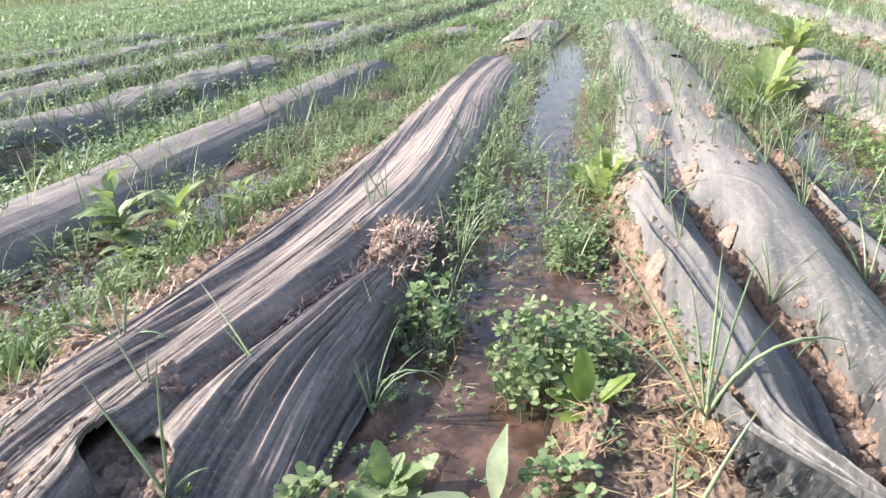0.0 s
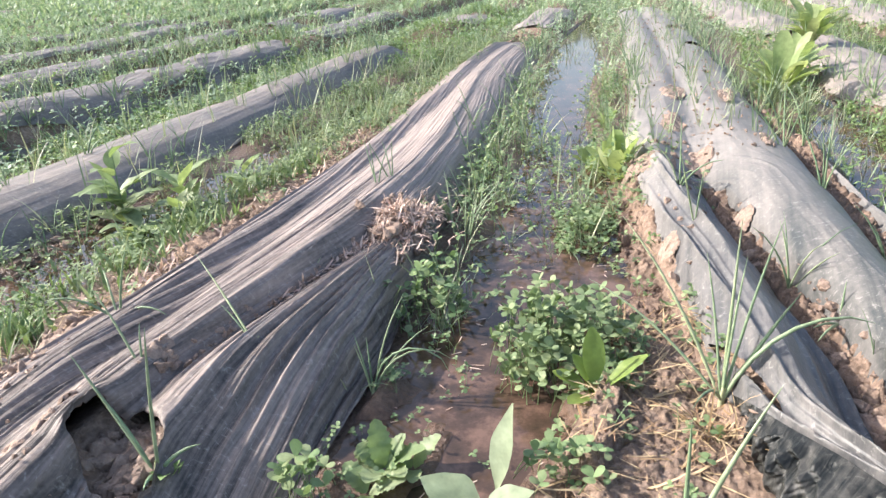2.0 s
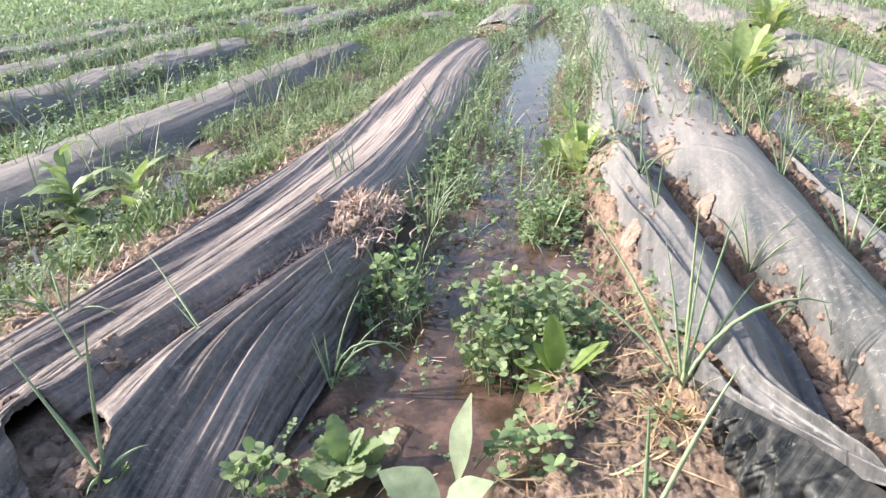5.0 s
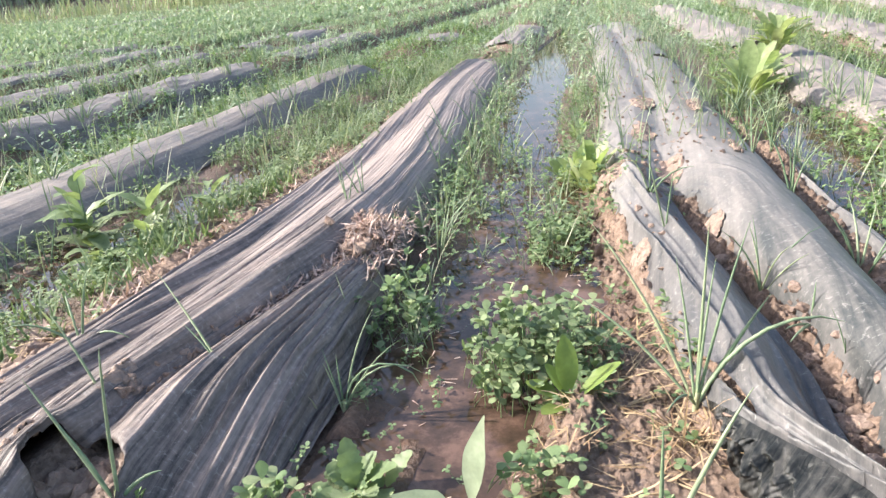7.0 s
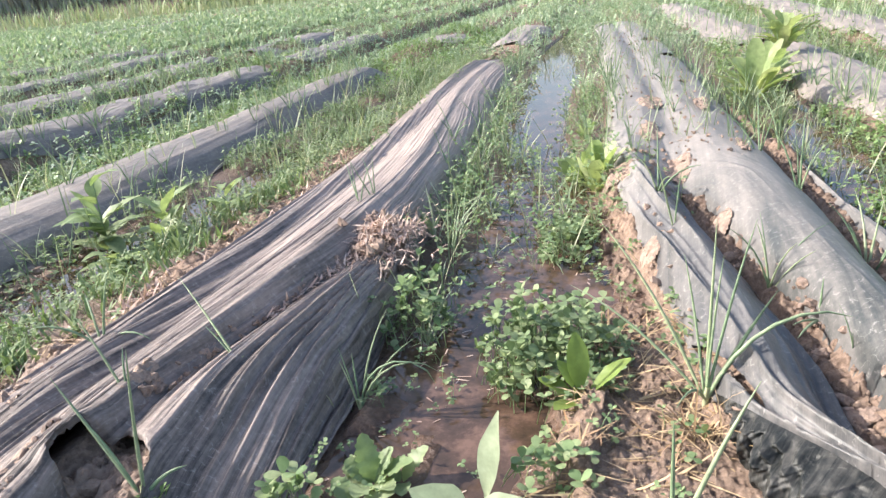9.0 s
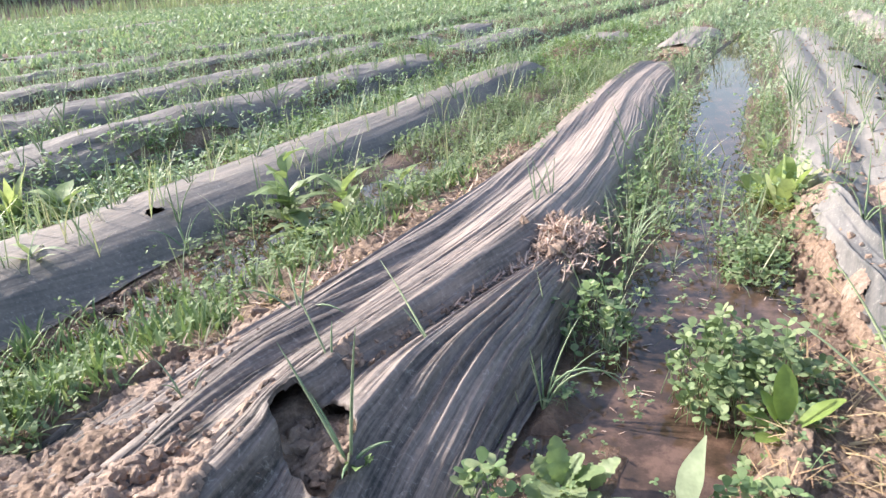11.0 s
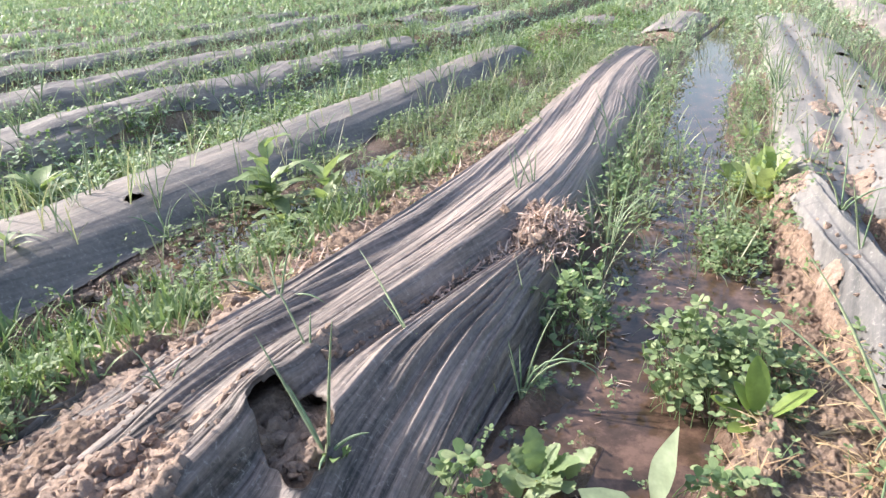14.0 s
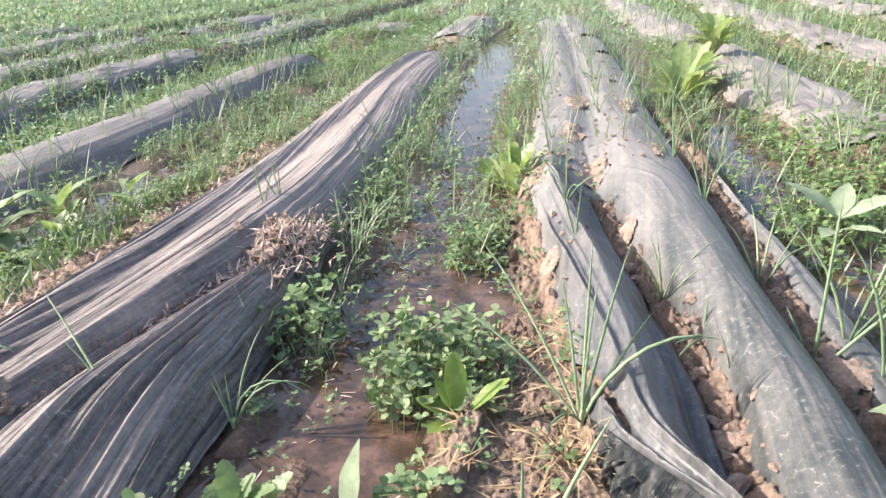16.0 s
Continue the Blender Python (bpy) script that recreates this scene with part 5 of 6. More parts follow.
clover(-0.1, 1.53, 0.2, 0.24, 300, 0.16, 0.026, 31, "dense green clover clump growing on damp soil by the water")
clover(-0.03, 1.1, 0.075, 0.08, 20, 0.07, 0.027, 32, "small clover with blue-green leaves on brown soil", MAT_WEED_DARK)
clover(-0.49, 0.93, 0.06, 0.07, 16, 0.09, 0.028, 33, "small clover below the edge of the film", MAT_WEED_DARK)
clover(-0.5, 1.7, 0.11, 0.2, 48, 0.17, 0.022, 34, "leggy clover in the shade of the film edge", MAT_WEED_DARK)
clover(-0.17, 2.35, 0.12, 0.22, 120, 0.1, 0.024, 35, "low clover on a soil islet in the water")
clover(-1.62, 0.62, 0.2, 0.16, 130, 0.13, 0.018, 36, "fresh green clover in the damp furrow")
clover(-1.8, 0.42, 0.24, 0.22, 260, 0.21, 0.022, 30, "tall fresh clover in the damp furrow", MAT_WEED)
clover(-1.72, 0.98, 0.16, 0.15, 150, 0.07, 0.014, 37, "fresh green clover in the damp furrow", MAT_WEED)
clover(-1.68, 1.35, 0.16, 0.14, 130, 0.06, 0.013, 38, "fresh green clover in the damp furrow", MAT_WEED)
clover(1.25, 1.6, 0.2, 0.3, 200, 0.12, 0.022, 39, "bright clover beside the far puddle", MAT_WEED)

leafy("dock_plant", -0.005, 1.34, 0, [(1.9, 0.15, 0.05, 0.15, 0.3, ROUNDED, 0.0), (0.5, 0.14, 0.042, 0.75, 0.35, ROUNDED, 0.0), (3.0, 0.1, 0.045, 0.9, 0.5, ROUNDED, 0.0), (4.2, 0.09, 0.04, 1.1, 0.3, ROUNDED, 0.0), (2.6, 0.09, 0.035, 0.5, 0.4, ROUNDED, 0.01)],
      MAT_DOCK, "broad-leaved dock with glossy yellow-green leaves", "weed")
leafy("lettuce_plant", -0.13, 2.93, 0, rosette(10, 0.25, 0.075, 0.3, 0.25, SPOON, 45) + rosette(8, 0.2, 0.07, 0.55, 0.4, SPOON, 48), MAT_LETTUCE, "yellow-green leaf lettuce beside the wet furrow", "lettuce", group="stray lettuces")
leafy("lettuce_plant", -0.24, 3.1, 50, rosette(8, 0.14, 0.08, 0.5, 0.5, SPOON, 42), MAT_LETTUCE, "yellow-green leaf lettuce beside the wet furrow", "lettuce", group="stray lettuces")
leafy("lettuce_plant", -0.26, 3.75, 20, rosette(6, 0.14, 0.05, 0.4, 0.4, SPOON, 46), MAT_BROAD, "small green lettuce beside the wet furrow", "lettuce", group="stray lettuces")
leafy("lettuce_plant", 0.63, 4.45, 0, rosette(18, 0.32, 0.1, 0.6, 0.6, SPOON, 47, 0.08), MAT_LETTUCE, "pale spreading lettuce among the grass", "lettuce", group="stray lettuces")
leafy("lettuce_plant", 0.76, 5.1, 0, rosette(16, 0.3, 0.09, 0.6, 0.6, SPOON, 43, 0.08) + rosette(12, 0.24, 0.08, 0.6, 0.6, SPOON, 49, 0.14), MAT_LETTUCE, "tall bolting lettuce with pale leaves between ridges", "lettuce", group="stray lettuces")
leafy("lettuce_plant", 0.96, 5.95, 70, rosette(18, 0.3, 0.09, 0.55, 0.6, SPOON, 44, 0.14) + rosette(12, 0.26, 0.08, 0.6, 0.6, SPOON, 50, 0.2), MAT_LETTUCE, "tall bolting lettuce with pale leaves between ridges", "lettuce", group="stray lettuces")
leafy("broad_weed", -0.15, 0.965, 0, [(2.9, 0.13, 0.095, 1.1, 0.35, ELLIPSE, 0.03), (0.5, 0.1, 0.075, 1.0, 0.3, ELLIPSE, 0.03), (5.3, 0.12, 0.085, 1.1, 0.4, ELLIPSE, 0.02), (3.7, 0.13, 0.1, 1.2, 0.3, ELLIPSE, 0.01), (4.5, 0.09, 0.05, 0.8, 0.4, ELLIPSE, 0.01)],
      MAT_PALE, "low weed with broad rounded pale green leaves", "weed")
leafy("leaf_stalk", -0.15, 1.05, 0, [(1.1, 0.2, 0.054, 0.12, 0.3, SPADE, 0.0)], MAT_PALE, "single tall pale pointed leaf standing in wet soil", "weed")
leafy("mustard_seedling", -0.38, 1.06, 0, [(2.2, 0.1, 0.045, 0.3, 0.25, SCALLOP, 0.0), (0.25, 0.1, 0.045, 0.75, 0.5, SCALLOP, 0.0), (2.9, 0.07, 0.045, 1.1, 0.4, SCALLOP, 0.0), (0.9, 0.08, 0.04, 0.5, 0.4, SCALLOP, 0.0), (4.7, 0.08, 0.05, 1.0, 0.3, SCALLOP, 0.0), (5.7, 0.08, 0.045, 1.0, 0.3, SCALLOP, 0.0), (2.9, 0.07, 0.05, 0.8, 0.4, SCALLOP, 0.0), (3.8, 0.06, 0.05, 1.1, 0.2, SCALLOP, 0.0)],
      MAT_BROAD, "crinkled round-leaved mustard seedling at the water's edge", "weed")
leafy("mustard_seedling", -0.325, 1.075, 30, [(0.3, 0.085, 0.04, 0.6, 0.5, SCALLOP, 0.0), (2.2, 0.07, 0.036, 0.8, 0.4, SCALLOP, 0.0), (4.6, 0.06, 0.036, 1.1, 0.3, SCALLOP, 0.0)], MAT_BROAD, "small crinkled mustard seedling at the water's edge", "weed")
leafy("mustard_seedling", -0.385, 0.99, 0, [(2.6, 0.075, 0.042, 0.9, 0.4, SCALLOP, 0.0), (0.4, 0.08, 0.042, 1.0, 0.4, SCALLOP, 0.0), (5.0, 0.05, 0.032, 1.1, 0.3, SCALLOP, 0.0)], MAT_BROAD, "small crinkled mustard seedling at the water's edge", "weed")
leafy("broad_weed", -2.0, 2.15, 0, rosette(14, 0.2, 0.085, 1.05, 0.6, ELLIPSE, 51, 0.16) + rosette(10, 0.17, 0.075, 0.8, 0.7, ELLIPSE, 52, 0.3), MAT_BROAD, "bushy weed with long pale green leaves by the film", "weed", group="broad weeds")
leafy("broad_weed", -1.84, 2.32, 40, rosette(12, 0.17, 0.06, 0.9, 0.7, ELLIPSE, 62, 0.16), MAT_BROAD, "bushy weed with long pale green leaves by the film", "weed", group="broad weeds")
leafy("broad_weed", -1.82, 1.98, 80, rosette(8, 0.17, 0.055, 1.0, 0.6, LANCE, 63, 0.1), MAT_BROAD, "leafy weed with pointed leaves in the furrow", "weed", group="broad weeds")
leafy("broad_weed", -1.65, 2.5, 0, rosette(10, 0.15, 0.045, 0.95, 0.6, LANCE, 53, 0.16), MAT_BROAD, "leafy weed with pointed leaves in the furrow", "weed", group="broad weeds")
leafy("broad_weed", -1.72, 2.15, 0, rosette(7, 0.12, 0.05, 0.8, 0.5, LANCE, 54, 0.08), MAT_LETTUCE, "leafy weed with pointed yellowish leaves", "weed", group="broad weeds")
leafy("broad_weed", -2.95, 1.72, 0, rosette(11, 0.2, 0.09, 0.7, 0.5, OVATE, 55, 0.12), MAT_BROAD, "cabbage-like weed with blue-green leaves", "weed", group="broad weeds")
leafy("broad_weed", -3.1, 1.6, 0, rosette(9, 0.26, 0.06, 0.3, 0.4, LANCE, 75, 0.05), MAT_LETTUCE, "upright weed with narrow yellow-green leaves", "weed", group="broad weeds")
leafy("seedling", -2.26, 0.98, 0, rosette(7, 0.09, 0.04, 0.5, 0.5, OVATE, 76, 0.02), MAT_DOCK, "green seedling growing through a hole in the film", "weed", group="broad weeds")
leafy("seedling", -0.715, 0.855, 0, rosette(9, 0.055, 0.022, 0.7, 0.4, OVATE, 77, 0.03), MAT_WEED, "small green seedling at the foot of the onion", "weed", group="broad weeds")
leafy("broad_weed", -2.98, 0.8, 0, rosette(7, 0.19, 0.08, 0.8, 0.5, OVATE, 56, 0.1), MAT_LETTUCE, "weed with broad light green leaves behind the ridge", "weed", group="broad weeds")
leafy("broad_weed", 0.93, 1.4, 30, rosette(5, 0.17, 0.085, 0.9, 0.4, OVATE, 61, 0.08), MAT_PALE, "weed with large oval leaves beside the film strip", "weed", group="broad weeds")
leafy("broad_weed", 0.99, 2.5, 0, [(2.6, 0.2, 0.085, 0.85, 0.5, OVATE, 0.1), (0.1, 0.22, 0.09, 1.05, 0.3, OVATE, 0.1), (4.2, 0.16, 0.07, 1.2, 0.4, OVATE, 0.06), (1.2, 0.17, 0.075, 0.9, 0.4, OVATE, 0.1), (5.4, 0.16, 0.07, 1.1, 0.4, OVATE, 0.06)], MAT_PALE, "tall weed with large pale oval leaves", "weed", group="broad weeds")
leafy("broad_weed", -0.66, 2.32, 0, rosette(5, 0.1, 0.035, 0.5, 0.5, OVATE, 58, 0.05), MAT_PALE, "weed with grey-green oval leaves by the straw", "weed", group="broad weeds")
leafy("broad_weed", -2.3, 1.2, 0, rosette(8, 0.14, 0.03, 0.9, 0.8, LANCE, 59, 0.06), MAT_PALE, "wilting pale weed lying over the film", "weed", group="broad weeds")


def grass_tuft(x, y, n, L, seed, label, lean=0.3, bend=1.0, w=0.005, material=MAT_GRASS):
    r = np.random.default_rng(seed)
    h = Heap()
    base = np.c_[x + r.normal(0, 0.015, n), y + r.normal(0, 0.015, n), np.full(n, float(soil_z(x, y)) - 0.004)]
    blades(h, base, r.uniform(0, 6.28, n), L * r.uniform(0.5, 1.1, n), w, np.abs(r.normal(lean, 0.2, n)), np.abs(r.normal(bend, 0.5, n)), GRASS, 0.3)
    return tagged(part("grass_tuft", h, material), label, "grass", "grass tufts")


for i, (x, y, n, L) in enumerate([(-0.53, 1.25, 5, 0.13), (-0.45, 1.68, 10, 0.14), (-0.58, 1.98, 10, 0.17), (-0.64, 2.5, 14, 0.2), (-0.5, 2.6, 14, 0.2), (-0.56, 2.25, 16, 0.26), (-0.66, 2.75, 12, 0.26), (-0.74, 3.15, 12, 0.24), (-0.42, 2.2, 8, 0.2), (-0.8, 3.6, 14, 0.24), (0.57, 4.3, 60, 0.3), (0.72, 4.05, 60, 0.28), (0.62, 4.7, 60, 0.3), (0.75, 3.5, 30, 0.24)]):
    grass_tuft(x, y, n, L, 60 + i, "tuft of long drooping green grass at the furrow's edge")
grass_tuft(0.235, 1.27, 40, 0.16, 80, "tangle of withered yellowish grass at the foot of the onions", 0.6, 1.2, 0.004, MAT_STRAW)
grass_tuft(-0.797, 1.62, 16, 0.08, 81, "small dry tuft on the film's crease", 0.7, 1.0, 0.003, MAT_STRAW)

# ---- dry straw ----
h = Heap()
r2 = np.random.default_rng(77)
n = 1100
sx, sy = -0.72 + r2.normal(0, 0.055, n), 1.98 + r2.normal(0, 0.14, n)
sz = 0.132 + 0.075 * np.exp(-(((sx + 0.72) / 0.07) ** 2) - ((sy - 1.98) / 0.1) ** 2) * r2.uniform(0.2, 1.1, n)
blades(h, np.c_[sx, sy, sz], r2.uniform(0, 6.28, n), r2.uniform(0.02, 0.075, n), r2.uniform(0.002, 0.007, n), np.abs(r2.normal(1.35, 0.35, n)), r2.normal(0.6, 1.2, n), GRASS, 0.5, 0.3)
blades(h, np.c_[sx, sy, sz][:90], r2.uniform(0, 6.28, 90), r2.uniform(0.04, 0.1, 90), 0.0035, np.abs(r2.normal(1.45, 0.2, 90)), r2.normal(0.5, 0.7, 90), GRASS)
cx, cy = np.array([(float(M_VALLEY(q)), q) for q in r2.uniform(1.4, 1.95, 150)]).T
blades(h, np.c_[cx + r2.normal(0, 0.012, 150), cy + r2.normal(0, 0.02, 150), [bed_main(p, q) + 0.016 for p, q in zip(cx, cy)]], r2.uniform(0, 6.28, 150), r2.uniform(0.015, 0.05, 150), r2.uniform(0.003, 0.009, 150), np.abs(r2.normal(1.4, 0.2, 150)), r2.normal(0.3, 0.8, 150), GRASS)
tagged(part("straw_tuft", h, MAT_ROOT), "heap of reddish dry straw and roots on the film's edge", "straw", kind="stuff")
h = Heap()
st = np.concatenate([
    scatter(800, -0.02, 0.26, 0.9, 1.75, lambda x, y: 0.8 + 0 * x, 41), scatter(620, -1.62, -1.3, 1.4, 4.2, lambda x, y: 0.9 * np.exp(-(((x - M_LEFT(y) + 0.06) / 0.08) ** 2)), 42),
    scatter(160, -0.25, 0.15, 1.8, 3.0, lambda x, y: 0.6 * (soil_z(x, y) > 0), 43), scatter(260, -0.15, 0.35, 1.0, 3.0, lambda x, y: np.exp(-(((x - R1_LEFT(y) + 0.04) / 0.05) ** 2)), 45), scatter(160, -1.5, -1.2, 0.5, 1.4, lambda x, y: 0.5 + 0 * x, 44)])
n = len(st)
blades(h, st + np.array((0, 0, 0.006)), r2.uniform(0, 6.28, n), r2.uniform(0.03, 0.13, n), r2.uniform(0.0025, 0.006, n), np.abs(r2.normal(1.45, 0.12, n)), r2.normal(0.05, 0.3, n), BLADE)
lit = scatter(2600, -1.68, -1.25, 0.85, 6.0, lambda x, y: np.exp(-(((x - M_LEFT(y) + 0.09) / 0.08) ** 2)) * smooth(fnoise(x * 5, y * 3, 88), 0.2, 0.45), 46)
n = len(lit)
h2 = Heap()
blades(h2, lit + np.array((0, 0, 0.01)), r2.uniform(0, 6.28, n), r2.uniform(0.02, 0.07, n), r2.uniform(0.005, 0.012, n), np.abs(r2.normal(1.2, 0.35, n)), r2.normal(0.3, 0.6, n), GRASS)
tagged(part("dry_litter", h2, MAT_ROOT), "reddish dead leaves and roots along the film's edge", "litter", kind="stuff")
tagged(part("loose_straw", h, MAT_STRAW), "loose dry straw and dead stalks on bare soil", "straw", kind="stuff")


# ---- soil clods and stones ----
def lump(seed, level=2):
    """A crumbly clod: broken faces with rough, worn edges."""
    bm = bmesh.new()
    r = random.Random(seed)
    flat = r.uniform(0.5, 0.85)
    for i in range(13):
        p = Vector((r.gauss(0, 1), r.gauss(0, 1), r.gauss(0, 1))).normalized() * r.uniform(0.75, 1.2)
        bm.verts.new((p.x, p.y * 0.85, p.z * flat))
    hull = bmesh.ops.convex_hull(bm, input=bm.verts)
    bmesh.ops.delete(bm, geom=[v for v in hull["geom_interior"] if isinstance(v, bmesh.types.BMVert)], context="VERTS")
    for i in range(level):
        bmesh.ops.subdivide_edges(bm, edges=bm.edges, cuts=1, use_grid_fill=True, smooth=0.12)
        bmesh.ops.triangulate(bm, faces=bm.faces)
        for v in bm.verts:
            p = v.co.copy()
            d = noise.noise(p * (2.2 + 2.5 * i) + Vector((seed * 7.1, 0, 0))) * 0.3 / (i + 1)
            v.co = p * (1 + d)
    me = bpy.data.meshes.new("clod")
    bm.to_mesh(me)
    bm.free()
    for p in me.polygons:
        p.use_smooth = level > 2
    return me


LUMPS = [lump(i, 2) for i in range(8)]
BIG_LUMPS = [lump(i + 40, 3) for i in range(6)]


crumbs = Heap()
LUMP_DATA = []
for me in [lump(i + 20, 1) for i in range(8)]:  # small crumbs
    co = np.array([v.co for v in me.vertices])
    LUMP_DATA.append((co, np.array([p.vertices for p in me.polygons])))


def bed_top(x, y):
    return max(float(soil_z(x, y)), float(bed_main(x, y)), float(bed_right(x, y)), float(bed_a(x, y)))


def clods(spots, label, group, material=MAT_CLOD, name="soil_clod", lift=0.0, least=0.015, top=bed_top):
    """Clods of a size to be picked up are things; the crumbs between them go into one heap."""
    for x, y, s in spots:
        i = int(rng.integers(0, 8))
        me = LUMPS[i] if s < 0.022 else BIG_LUMPS[i % 6]
        m = pose(x, y, float(top(x, y)) + s * 0.2 + lift, rng.uniform(-30, 30), rng.uniform(-30, 30), rng.uniform(0, 360)) @ Matrix.Diagonal((s * rng.uniform(0.8, 1.4), s * rng.uniform(0.8, 1.3), s, 1))
        if s < least:
            co, f = LUMP_DATA[i]
            mm = np.array(m)
            crumbs.add(co @ mm[:3, :3].T + mm[:3, 3], f)
            continue
        if not me.materials:
            me.materials.append(material)
        ob = new(name, me)
        ob.matrix_world = m
        tagged(ob, label, "soil clod", group)


def strewn(n, f, s0, s1, seed):
    r = np.random.default_rng(seed)
    return [(*f(r), s0 + (s1 - s0) * r.uniform(0, 1) ** 2.2) for i in range(n)]


clods(strewn(40, lambda r: (lambda t: (-1.02 + 0.02 * t + r.normal(0, 0.012), 0.72 + 0.27 * t))(r.uniform(0, 1)), 0.006, 0.018, 1), "crumbled dry soil lying on the film", "clods on the film", lift=0.006)
clods(strewn(220, lambda r: (lambda a, d: (-0.825 + 0.07 * d * math.cos(a) - 0.04 * d * math.sin(a), 0.87 + 0.08 * d * math.sin(a)))(r.uniform(0, 6.28), r.uniform(0, 1) ** 0.5), 0.002, 0.014, 31), "moist soil crumbs inside the torn film", "clods in the hole", top=soil_z)
clods(strewn(14, lambda r: (-0.89 + r.normal(0, 0.015), 1.085 + r.normal(0, 0.025)), 0.008, 0.024, 2), "crumbled dry soil lying on the film", "clods on the film", lift=0.012)
clods(strewn(130, lambda r: (lambda y: (float(M_VALLEY(y)) + r.normal(0, 0.008), y))(r.uniform(1.1, 1.9)), 0.004, 0.015, 3), "crumbled dry soil in the film's crease", "clods on the film", lift=0.012)
clods(strewn(110, lambda r: (-0.715 + r.normal(0, 0.04), 1.97 + r.normal(0, 0.09)), 0.006, 0.028, 4), "pale soil crumbs caught in the straw", "clods in the straw", lift=0.026)
clods(strewn(300, lambda r: (-1.0 + r.normal(0, 0.07), 0.5 + r.normal(0, 0.13)), 0.003, 0.02, 51), "dry soil clods thrown over the film", "clods on the film", lift=0.03)
clods(strewn(360, lambda r: (lambda t: (float(HEAP_EDGE(0.5 + 0.75 * t)) - 0.12 + r.normal(0, 0.05), 0.5 + 0.75 * t + r.normal(0, 0.03)))(r.uniform(0, 1) ** 1.5), 0.002, 0.02, 5), "dry soil clods burying the film's edge", "clods along the film", lift=0.015)
clods(strewn(50, lambda r: (-1.03 + r.normal(0, 0.05), 0.62 + r.normal(0, 0.06)), 0.004, 0.02, 6), "dry soil clods burying the film's edge", "clods along the film")
clods([(-1.43, 0.56, 0.062), (-1.33, 0.7, 0.03), (-1.21, 0.6, 0.035), (-1.29, 0.4, 0.055), (-1.42, 0.33, 0.055), (-1.36, 0.46, 0.045), (-1.47, 0.23, 0.05), (-1.32, 1.05, 0.026), (-1.2, 0.45, 0.04)], "large dry soil clod beside the torn film", "clods along the film")
clods([(-1.42, 1.34, 0.045), (-1.34, 1.36, 0.03), (-1.38, 1.08, 0.03)], "flat dry clod leaning on the film's edge", "clods along the film")
clods(strewn(50, lambda r: (lambda y: (float(R_GAP(y)) + r.normal(0.01, 0.018), y))(r.uniform(1.15, 2.6)), 0.006, 0.022, 8), "dry soil clods in the gap between films", "clods between films")
clods(strewn(14, lambda r: (0.49 + r.normal(0, 0.016), 1.68 + r.normal(0, 0.06)), 0.012, 0.026, 9), "dry soil clods in the gap between films", "clods between films")
clods([(0.52, 1.46, 0.028), (0.505, 1.41, 0.022), (0.525, 1.36, 0.032), (0.53, 1.3, 0.028), (0.48, 1.75, 0.02), (0.34, 2.1, 0.022), (0.36, 2.03, 0.018)], "pale lumpy clods weighting the film in the gap", "clods between films")
clods([(-0.86, 0.86, 0.03), (-0.8, 0.83, 0.034), (-0.84, 0.91, 0.024), (-0.77, 0.84, 0.028), (-0.78, 0.9, 0.02), (-0.82, 0.8, 0.024)], "moist brown clods lying in the torn hole", "clods in the hole", top=soil_z)
clods([(0.525, 1.21, 0.036)], "smooth brownish stone between the films", "stones", name="stone")
clods(strewn(60, lambda r: (lambda y: (float(R2_RIGHT(y)) + 0.03 + r.normal(0, 0.018), y))(r.uniform(1.2, 3.2)), 0.006, 0.02, 10), "dry soil clods beside the film strip", "clods between films")
clods(strewn(1500, lambda r: (0.11 + r.normal(0, 0.08), 1.15 + r.normal(0, 0.16)), 0.002, 0.012, 11), "brown soil crumbs on trodden ground", "clods on the path")
clods(strewn(26, lambda r: (float(R1_LEFT(1.9)) - 0.03 + r.normal(0, 0.05), r.uniform(1.6, 2.9)), 0.006, 0.02, 12), "soil crumbs at the foot of the film", "clods on the path")
clods(strewn(10, lambda r: (0.14 + r.normal(0, 0.02), 2.08 + r.normal(0, 0.06)), 0.006, 0.014, 13), "pale soil clods weighting the film", "clods on the film")
clods(strewn(20, lambda r: (0.05 + r.normal(0, 0.06), 2.95 + r.normal(0, 0.12)), 0.01, 0.03, 14), "pale soil clods weighting the film", "clods on the film")
clods(strewn(26, lambda r: (lambda y: (float(RF_LEFT(y) + (R2_RIGHT(y) - RF_LEFT(y)) * r.uniform(0.1, 0.9)), y))(r.uniform(3.2, 8.5)), 0.006, 0.026, 15), "pale soil clods on the ragged film", "clods on the film")
clods(strewn(90, lambda r: (lambda y: (float(A_RIGHT(y)) + 0.05 + r.normal(0, 0.03), y))(r.uniform(0.6, 2.2)), 0.008, 0.028, 16), "moist soil clods at the foot of the ridge", "clods along the film")
clods(strewn(160, lambda r: (-1.45 + r.normal(0, 0.05), r.uniform(1.5, 3.4)), 0.003, 0.014, 17), "reddish soil crumbs beside the film", "clods along the film")
clods(strewn(24, lambda r: (-2.55 + r.normal(0, 0.15), 7.9 + r.normal(0, 0.25)), 0.03, 0.07, 18), "bare dry clods where the film ends", "clods along the film")
clods(strewn(24, lambda r: (-1.46 + r.normal(0, 0.09), 7.2 + r.normal(0, 0.2)), 0.025, 0.05, 19), "bare dry clods where the film ends", "clods along the film")

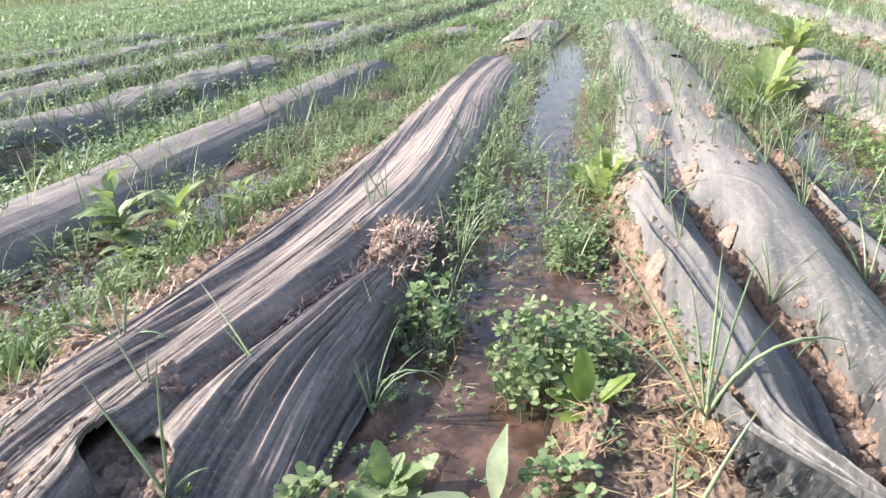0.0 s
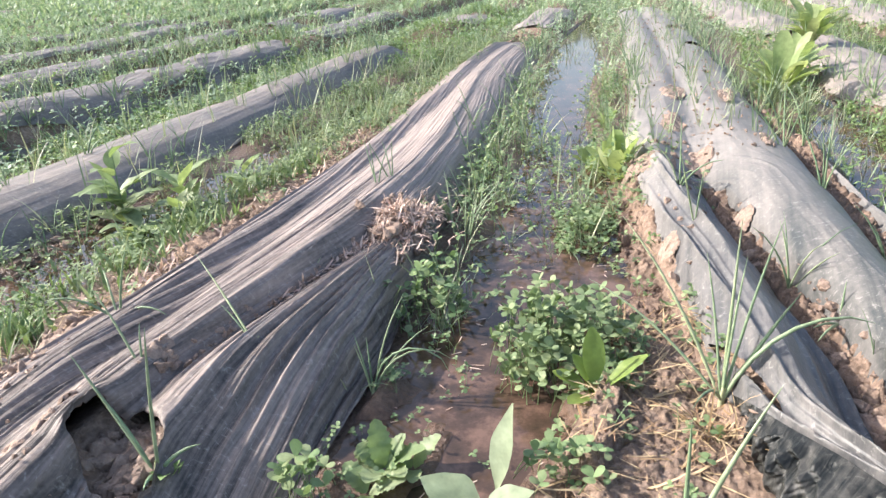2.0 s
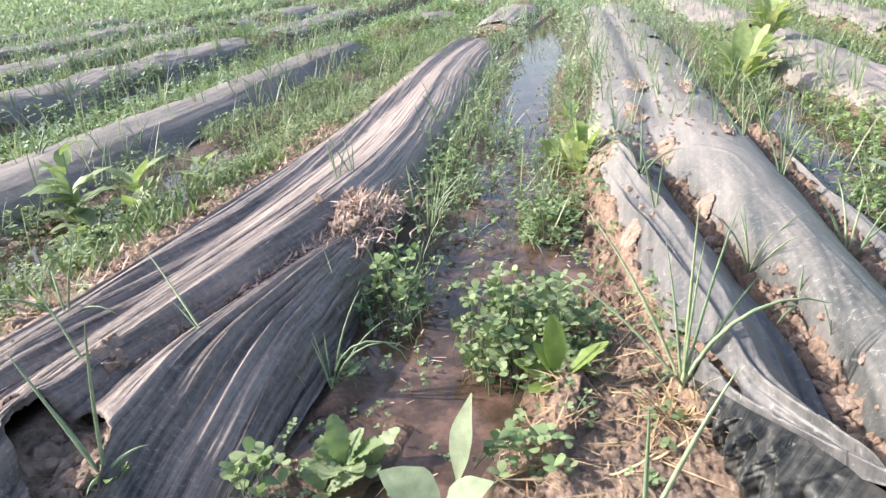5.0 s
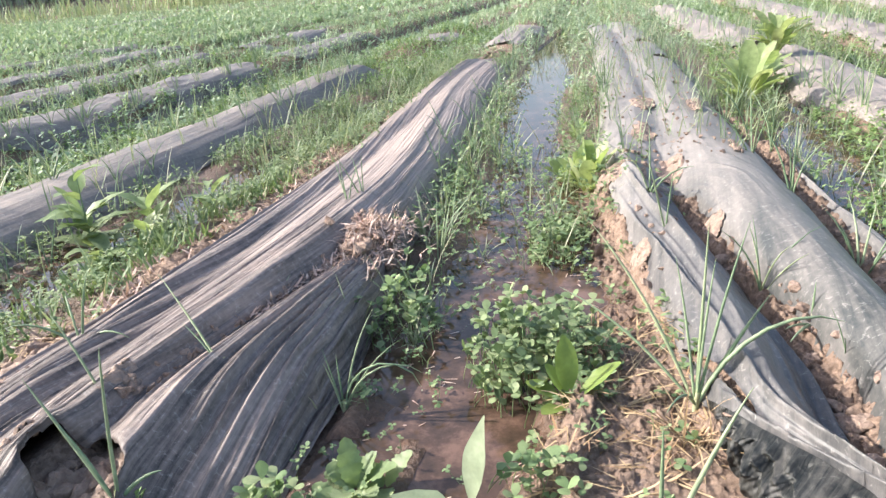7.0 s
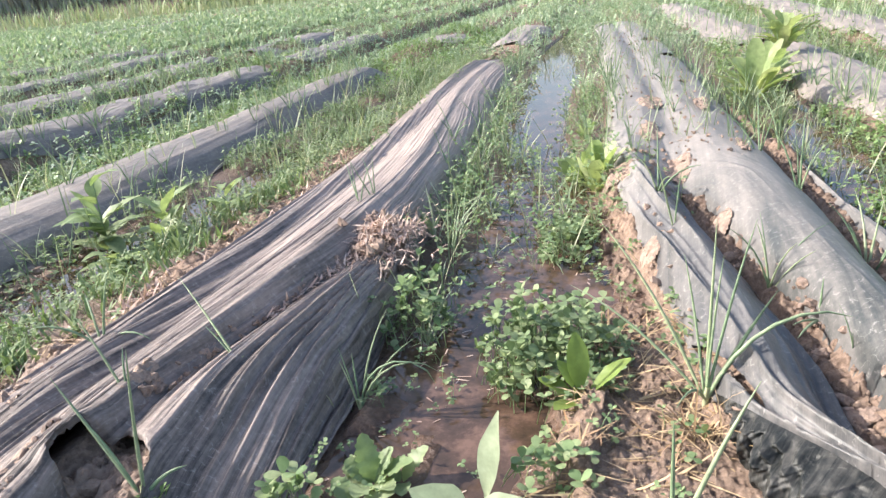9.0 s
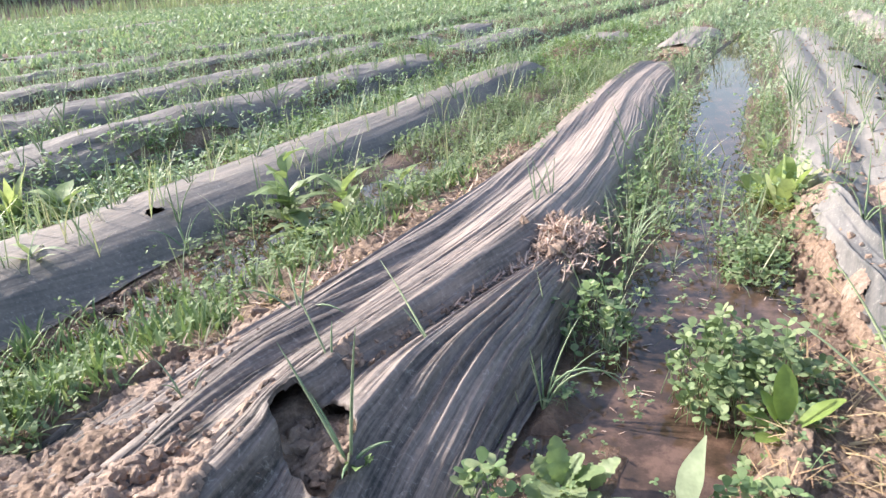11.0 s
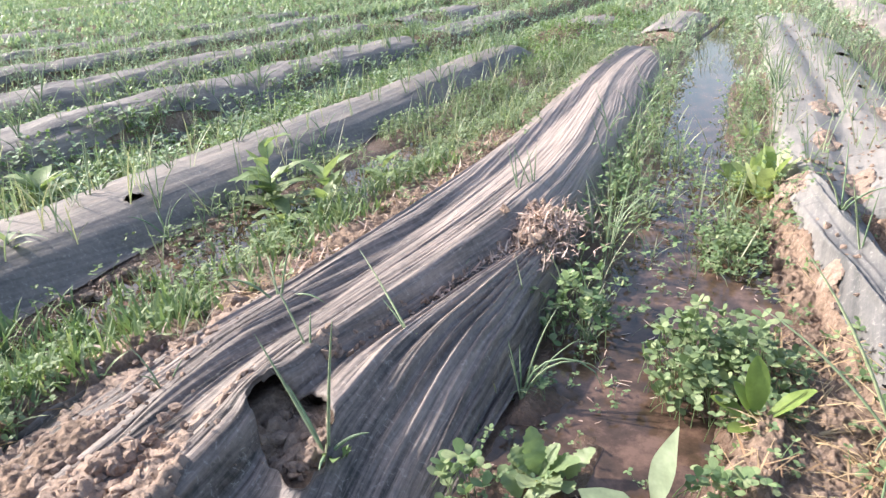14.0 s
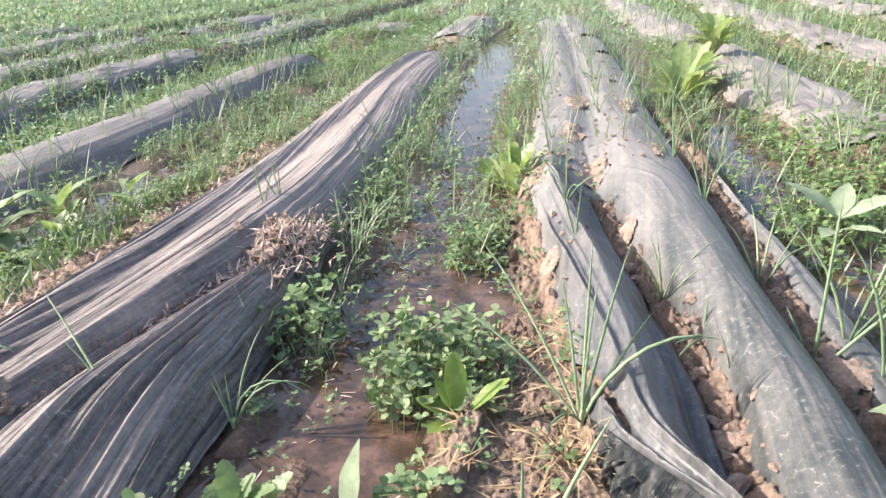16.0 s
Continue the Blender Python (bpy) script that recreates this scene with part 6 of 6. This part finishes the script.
clods(strewn(420, lambda r: (lambda y, c: (float(RF_LEFT(y) + (R2_RIGHT(y) - RF_LEFT(y)) * (0.2 + 0.3 * c + r.normal(0, 0.07))), y + r.normal(0, 0.06)))(2.95 + 5.5 * r.uniform(0, 1) ** 1.4, r.uniform(-0.4, 2.2)), 0.002, 0.011, 32), "pale soil clods on the ragged film", "clods on the film", lift=0.016)
tagged(part("soil_crumbs", crumbs, MAT_CLOD, smooth=False), "small dry soil crumbs strewn along the films", "soil", kind="stuff")

# ---- far bank: dry grass and a low hedge ----
h = Heap()
n = 20000
bx = r2.uniform(-60, 40, n)
by = np.interp(bx, BANK_X, BANK_Y) + np.abs(r2.normal(0, 6.0, n))
base = np.c_[bx, by, soil_z(bx, by)]
blades(h, base, r2.uniform(0, 6.28, n), r2.uniform(0.25, 0.8, n), r2.uniform(0.03, 0.07, n), np.abs(r2.normal(0.15, 0.12, n)), np.abs(r2.normal(0.35, 0.3, n)), BLADE)
tagged(part("bank_grass", h, MAT_REED), "tall dry grass on the bank behind the field", "grass", kind="stuff")
h = Heap()
n = 12000
bx = r2.uniform(-14, 60, n)
by = np.interp(bx, BANK_X, BANK_Y) + 7.0 + np.abs(r2.normal(0, 4.0, n))
blades(h, np.c_[bx, by, soil_z(bx, by)], r2.uniform(0, 6.28, n), r2.uniform(0.8, 1.9, n), r2.uniform(0.05, 0.1, n), np.abs(r2.normal(0.1, 0.08, n)), np.abs(r2.normal(0.3, 0.3, n)), BLADE)
tagged(part("tall_grass", h, MAT_REED), "tall pale dry grass standing behind the hedge", "grass", kind="stuff")
h = Heap()
n = 16000
bx = r2.uniform(-22, 60, n)
by = np.interp(bx, BANK_X, BANK_Y) + 3.0 + np.abs(r2.normal(0, 1.2, n))
base = np.c_[bx, by, soil_z(bx, by) + np.abs(r2.normal(0, 0.7, n)) * (0.6 + 0.8 * vnoise(bx * 0.6, by * 0.2, 3))]
blades(h, base, r2.uniform(0, 6.28, n), r2.uniform(0.15, 0.4, n), r2.uniform(0.1, 0.22, n), r2.uniform(0.2, 1.2, n), r2.normal(0.4, 0.3, n), (0.4, 1.0, 0.1))
tagged(part("hedge", h, MAT_HEDGE), "dark green scrub along the top of the bank", "hedge", kind="stuff")
h = Heap()
n = 9000
bx = r2.uniform(-90, -8, n)
by = np.interp(bx, BANK_X, BANK_Y) + 9.0 + np.abs(r2.normal(0, 2.0, n))
base = np.c_[bx, by, soil_z(bx, by) - 0.1]
blades(h, base, r2.uniform(0, 6.28, n), r2.uniform(1.2, 3.4, n), r2.uniform(0.06, 0.16, n), np.abs(r2.normal(0.06, 0.06, n)), np.abs(r2.normal(0.15, 0.15, n)), BLADE)
tagged(part("reed_belt", h, MAT_STALK), "belt of grey-brown dry reeds behind the bank", "reeds", kind="stuff")
h = Heap()
n = 9000
bx = r2.uniform(-110, -5, n)
by = np.interp(bx, BANK_X, BANK_Y) + 16.0 + np.abs(r2.normal(0, 2.0, n))
base = np.c_[bx, by, soil_z(bx, by) + r2.uniform(0, 1, n) ** 0.8 * (3.0 + 2.0 * vnoise(bx * 0.25, by * 0.1, 3))]
blades(h, base, r2.uniform(0, 6.28, n), r2.uniform(0.3, 0.9, n), r2.uniform(0.3, 0.7, n), r2.uniform(0.2, 1.2, n), r2.normal(0.4, 0.3, n), (0.4, 1.0, 0.1))
tagged(part("far_scrub", h, MAT_HEDGE), "distant belt of dark green scrub and low trees", "scrub", kind="stuff")
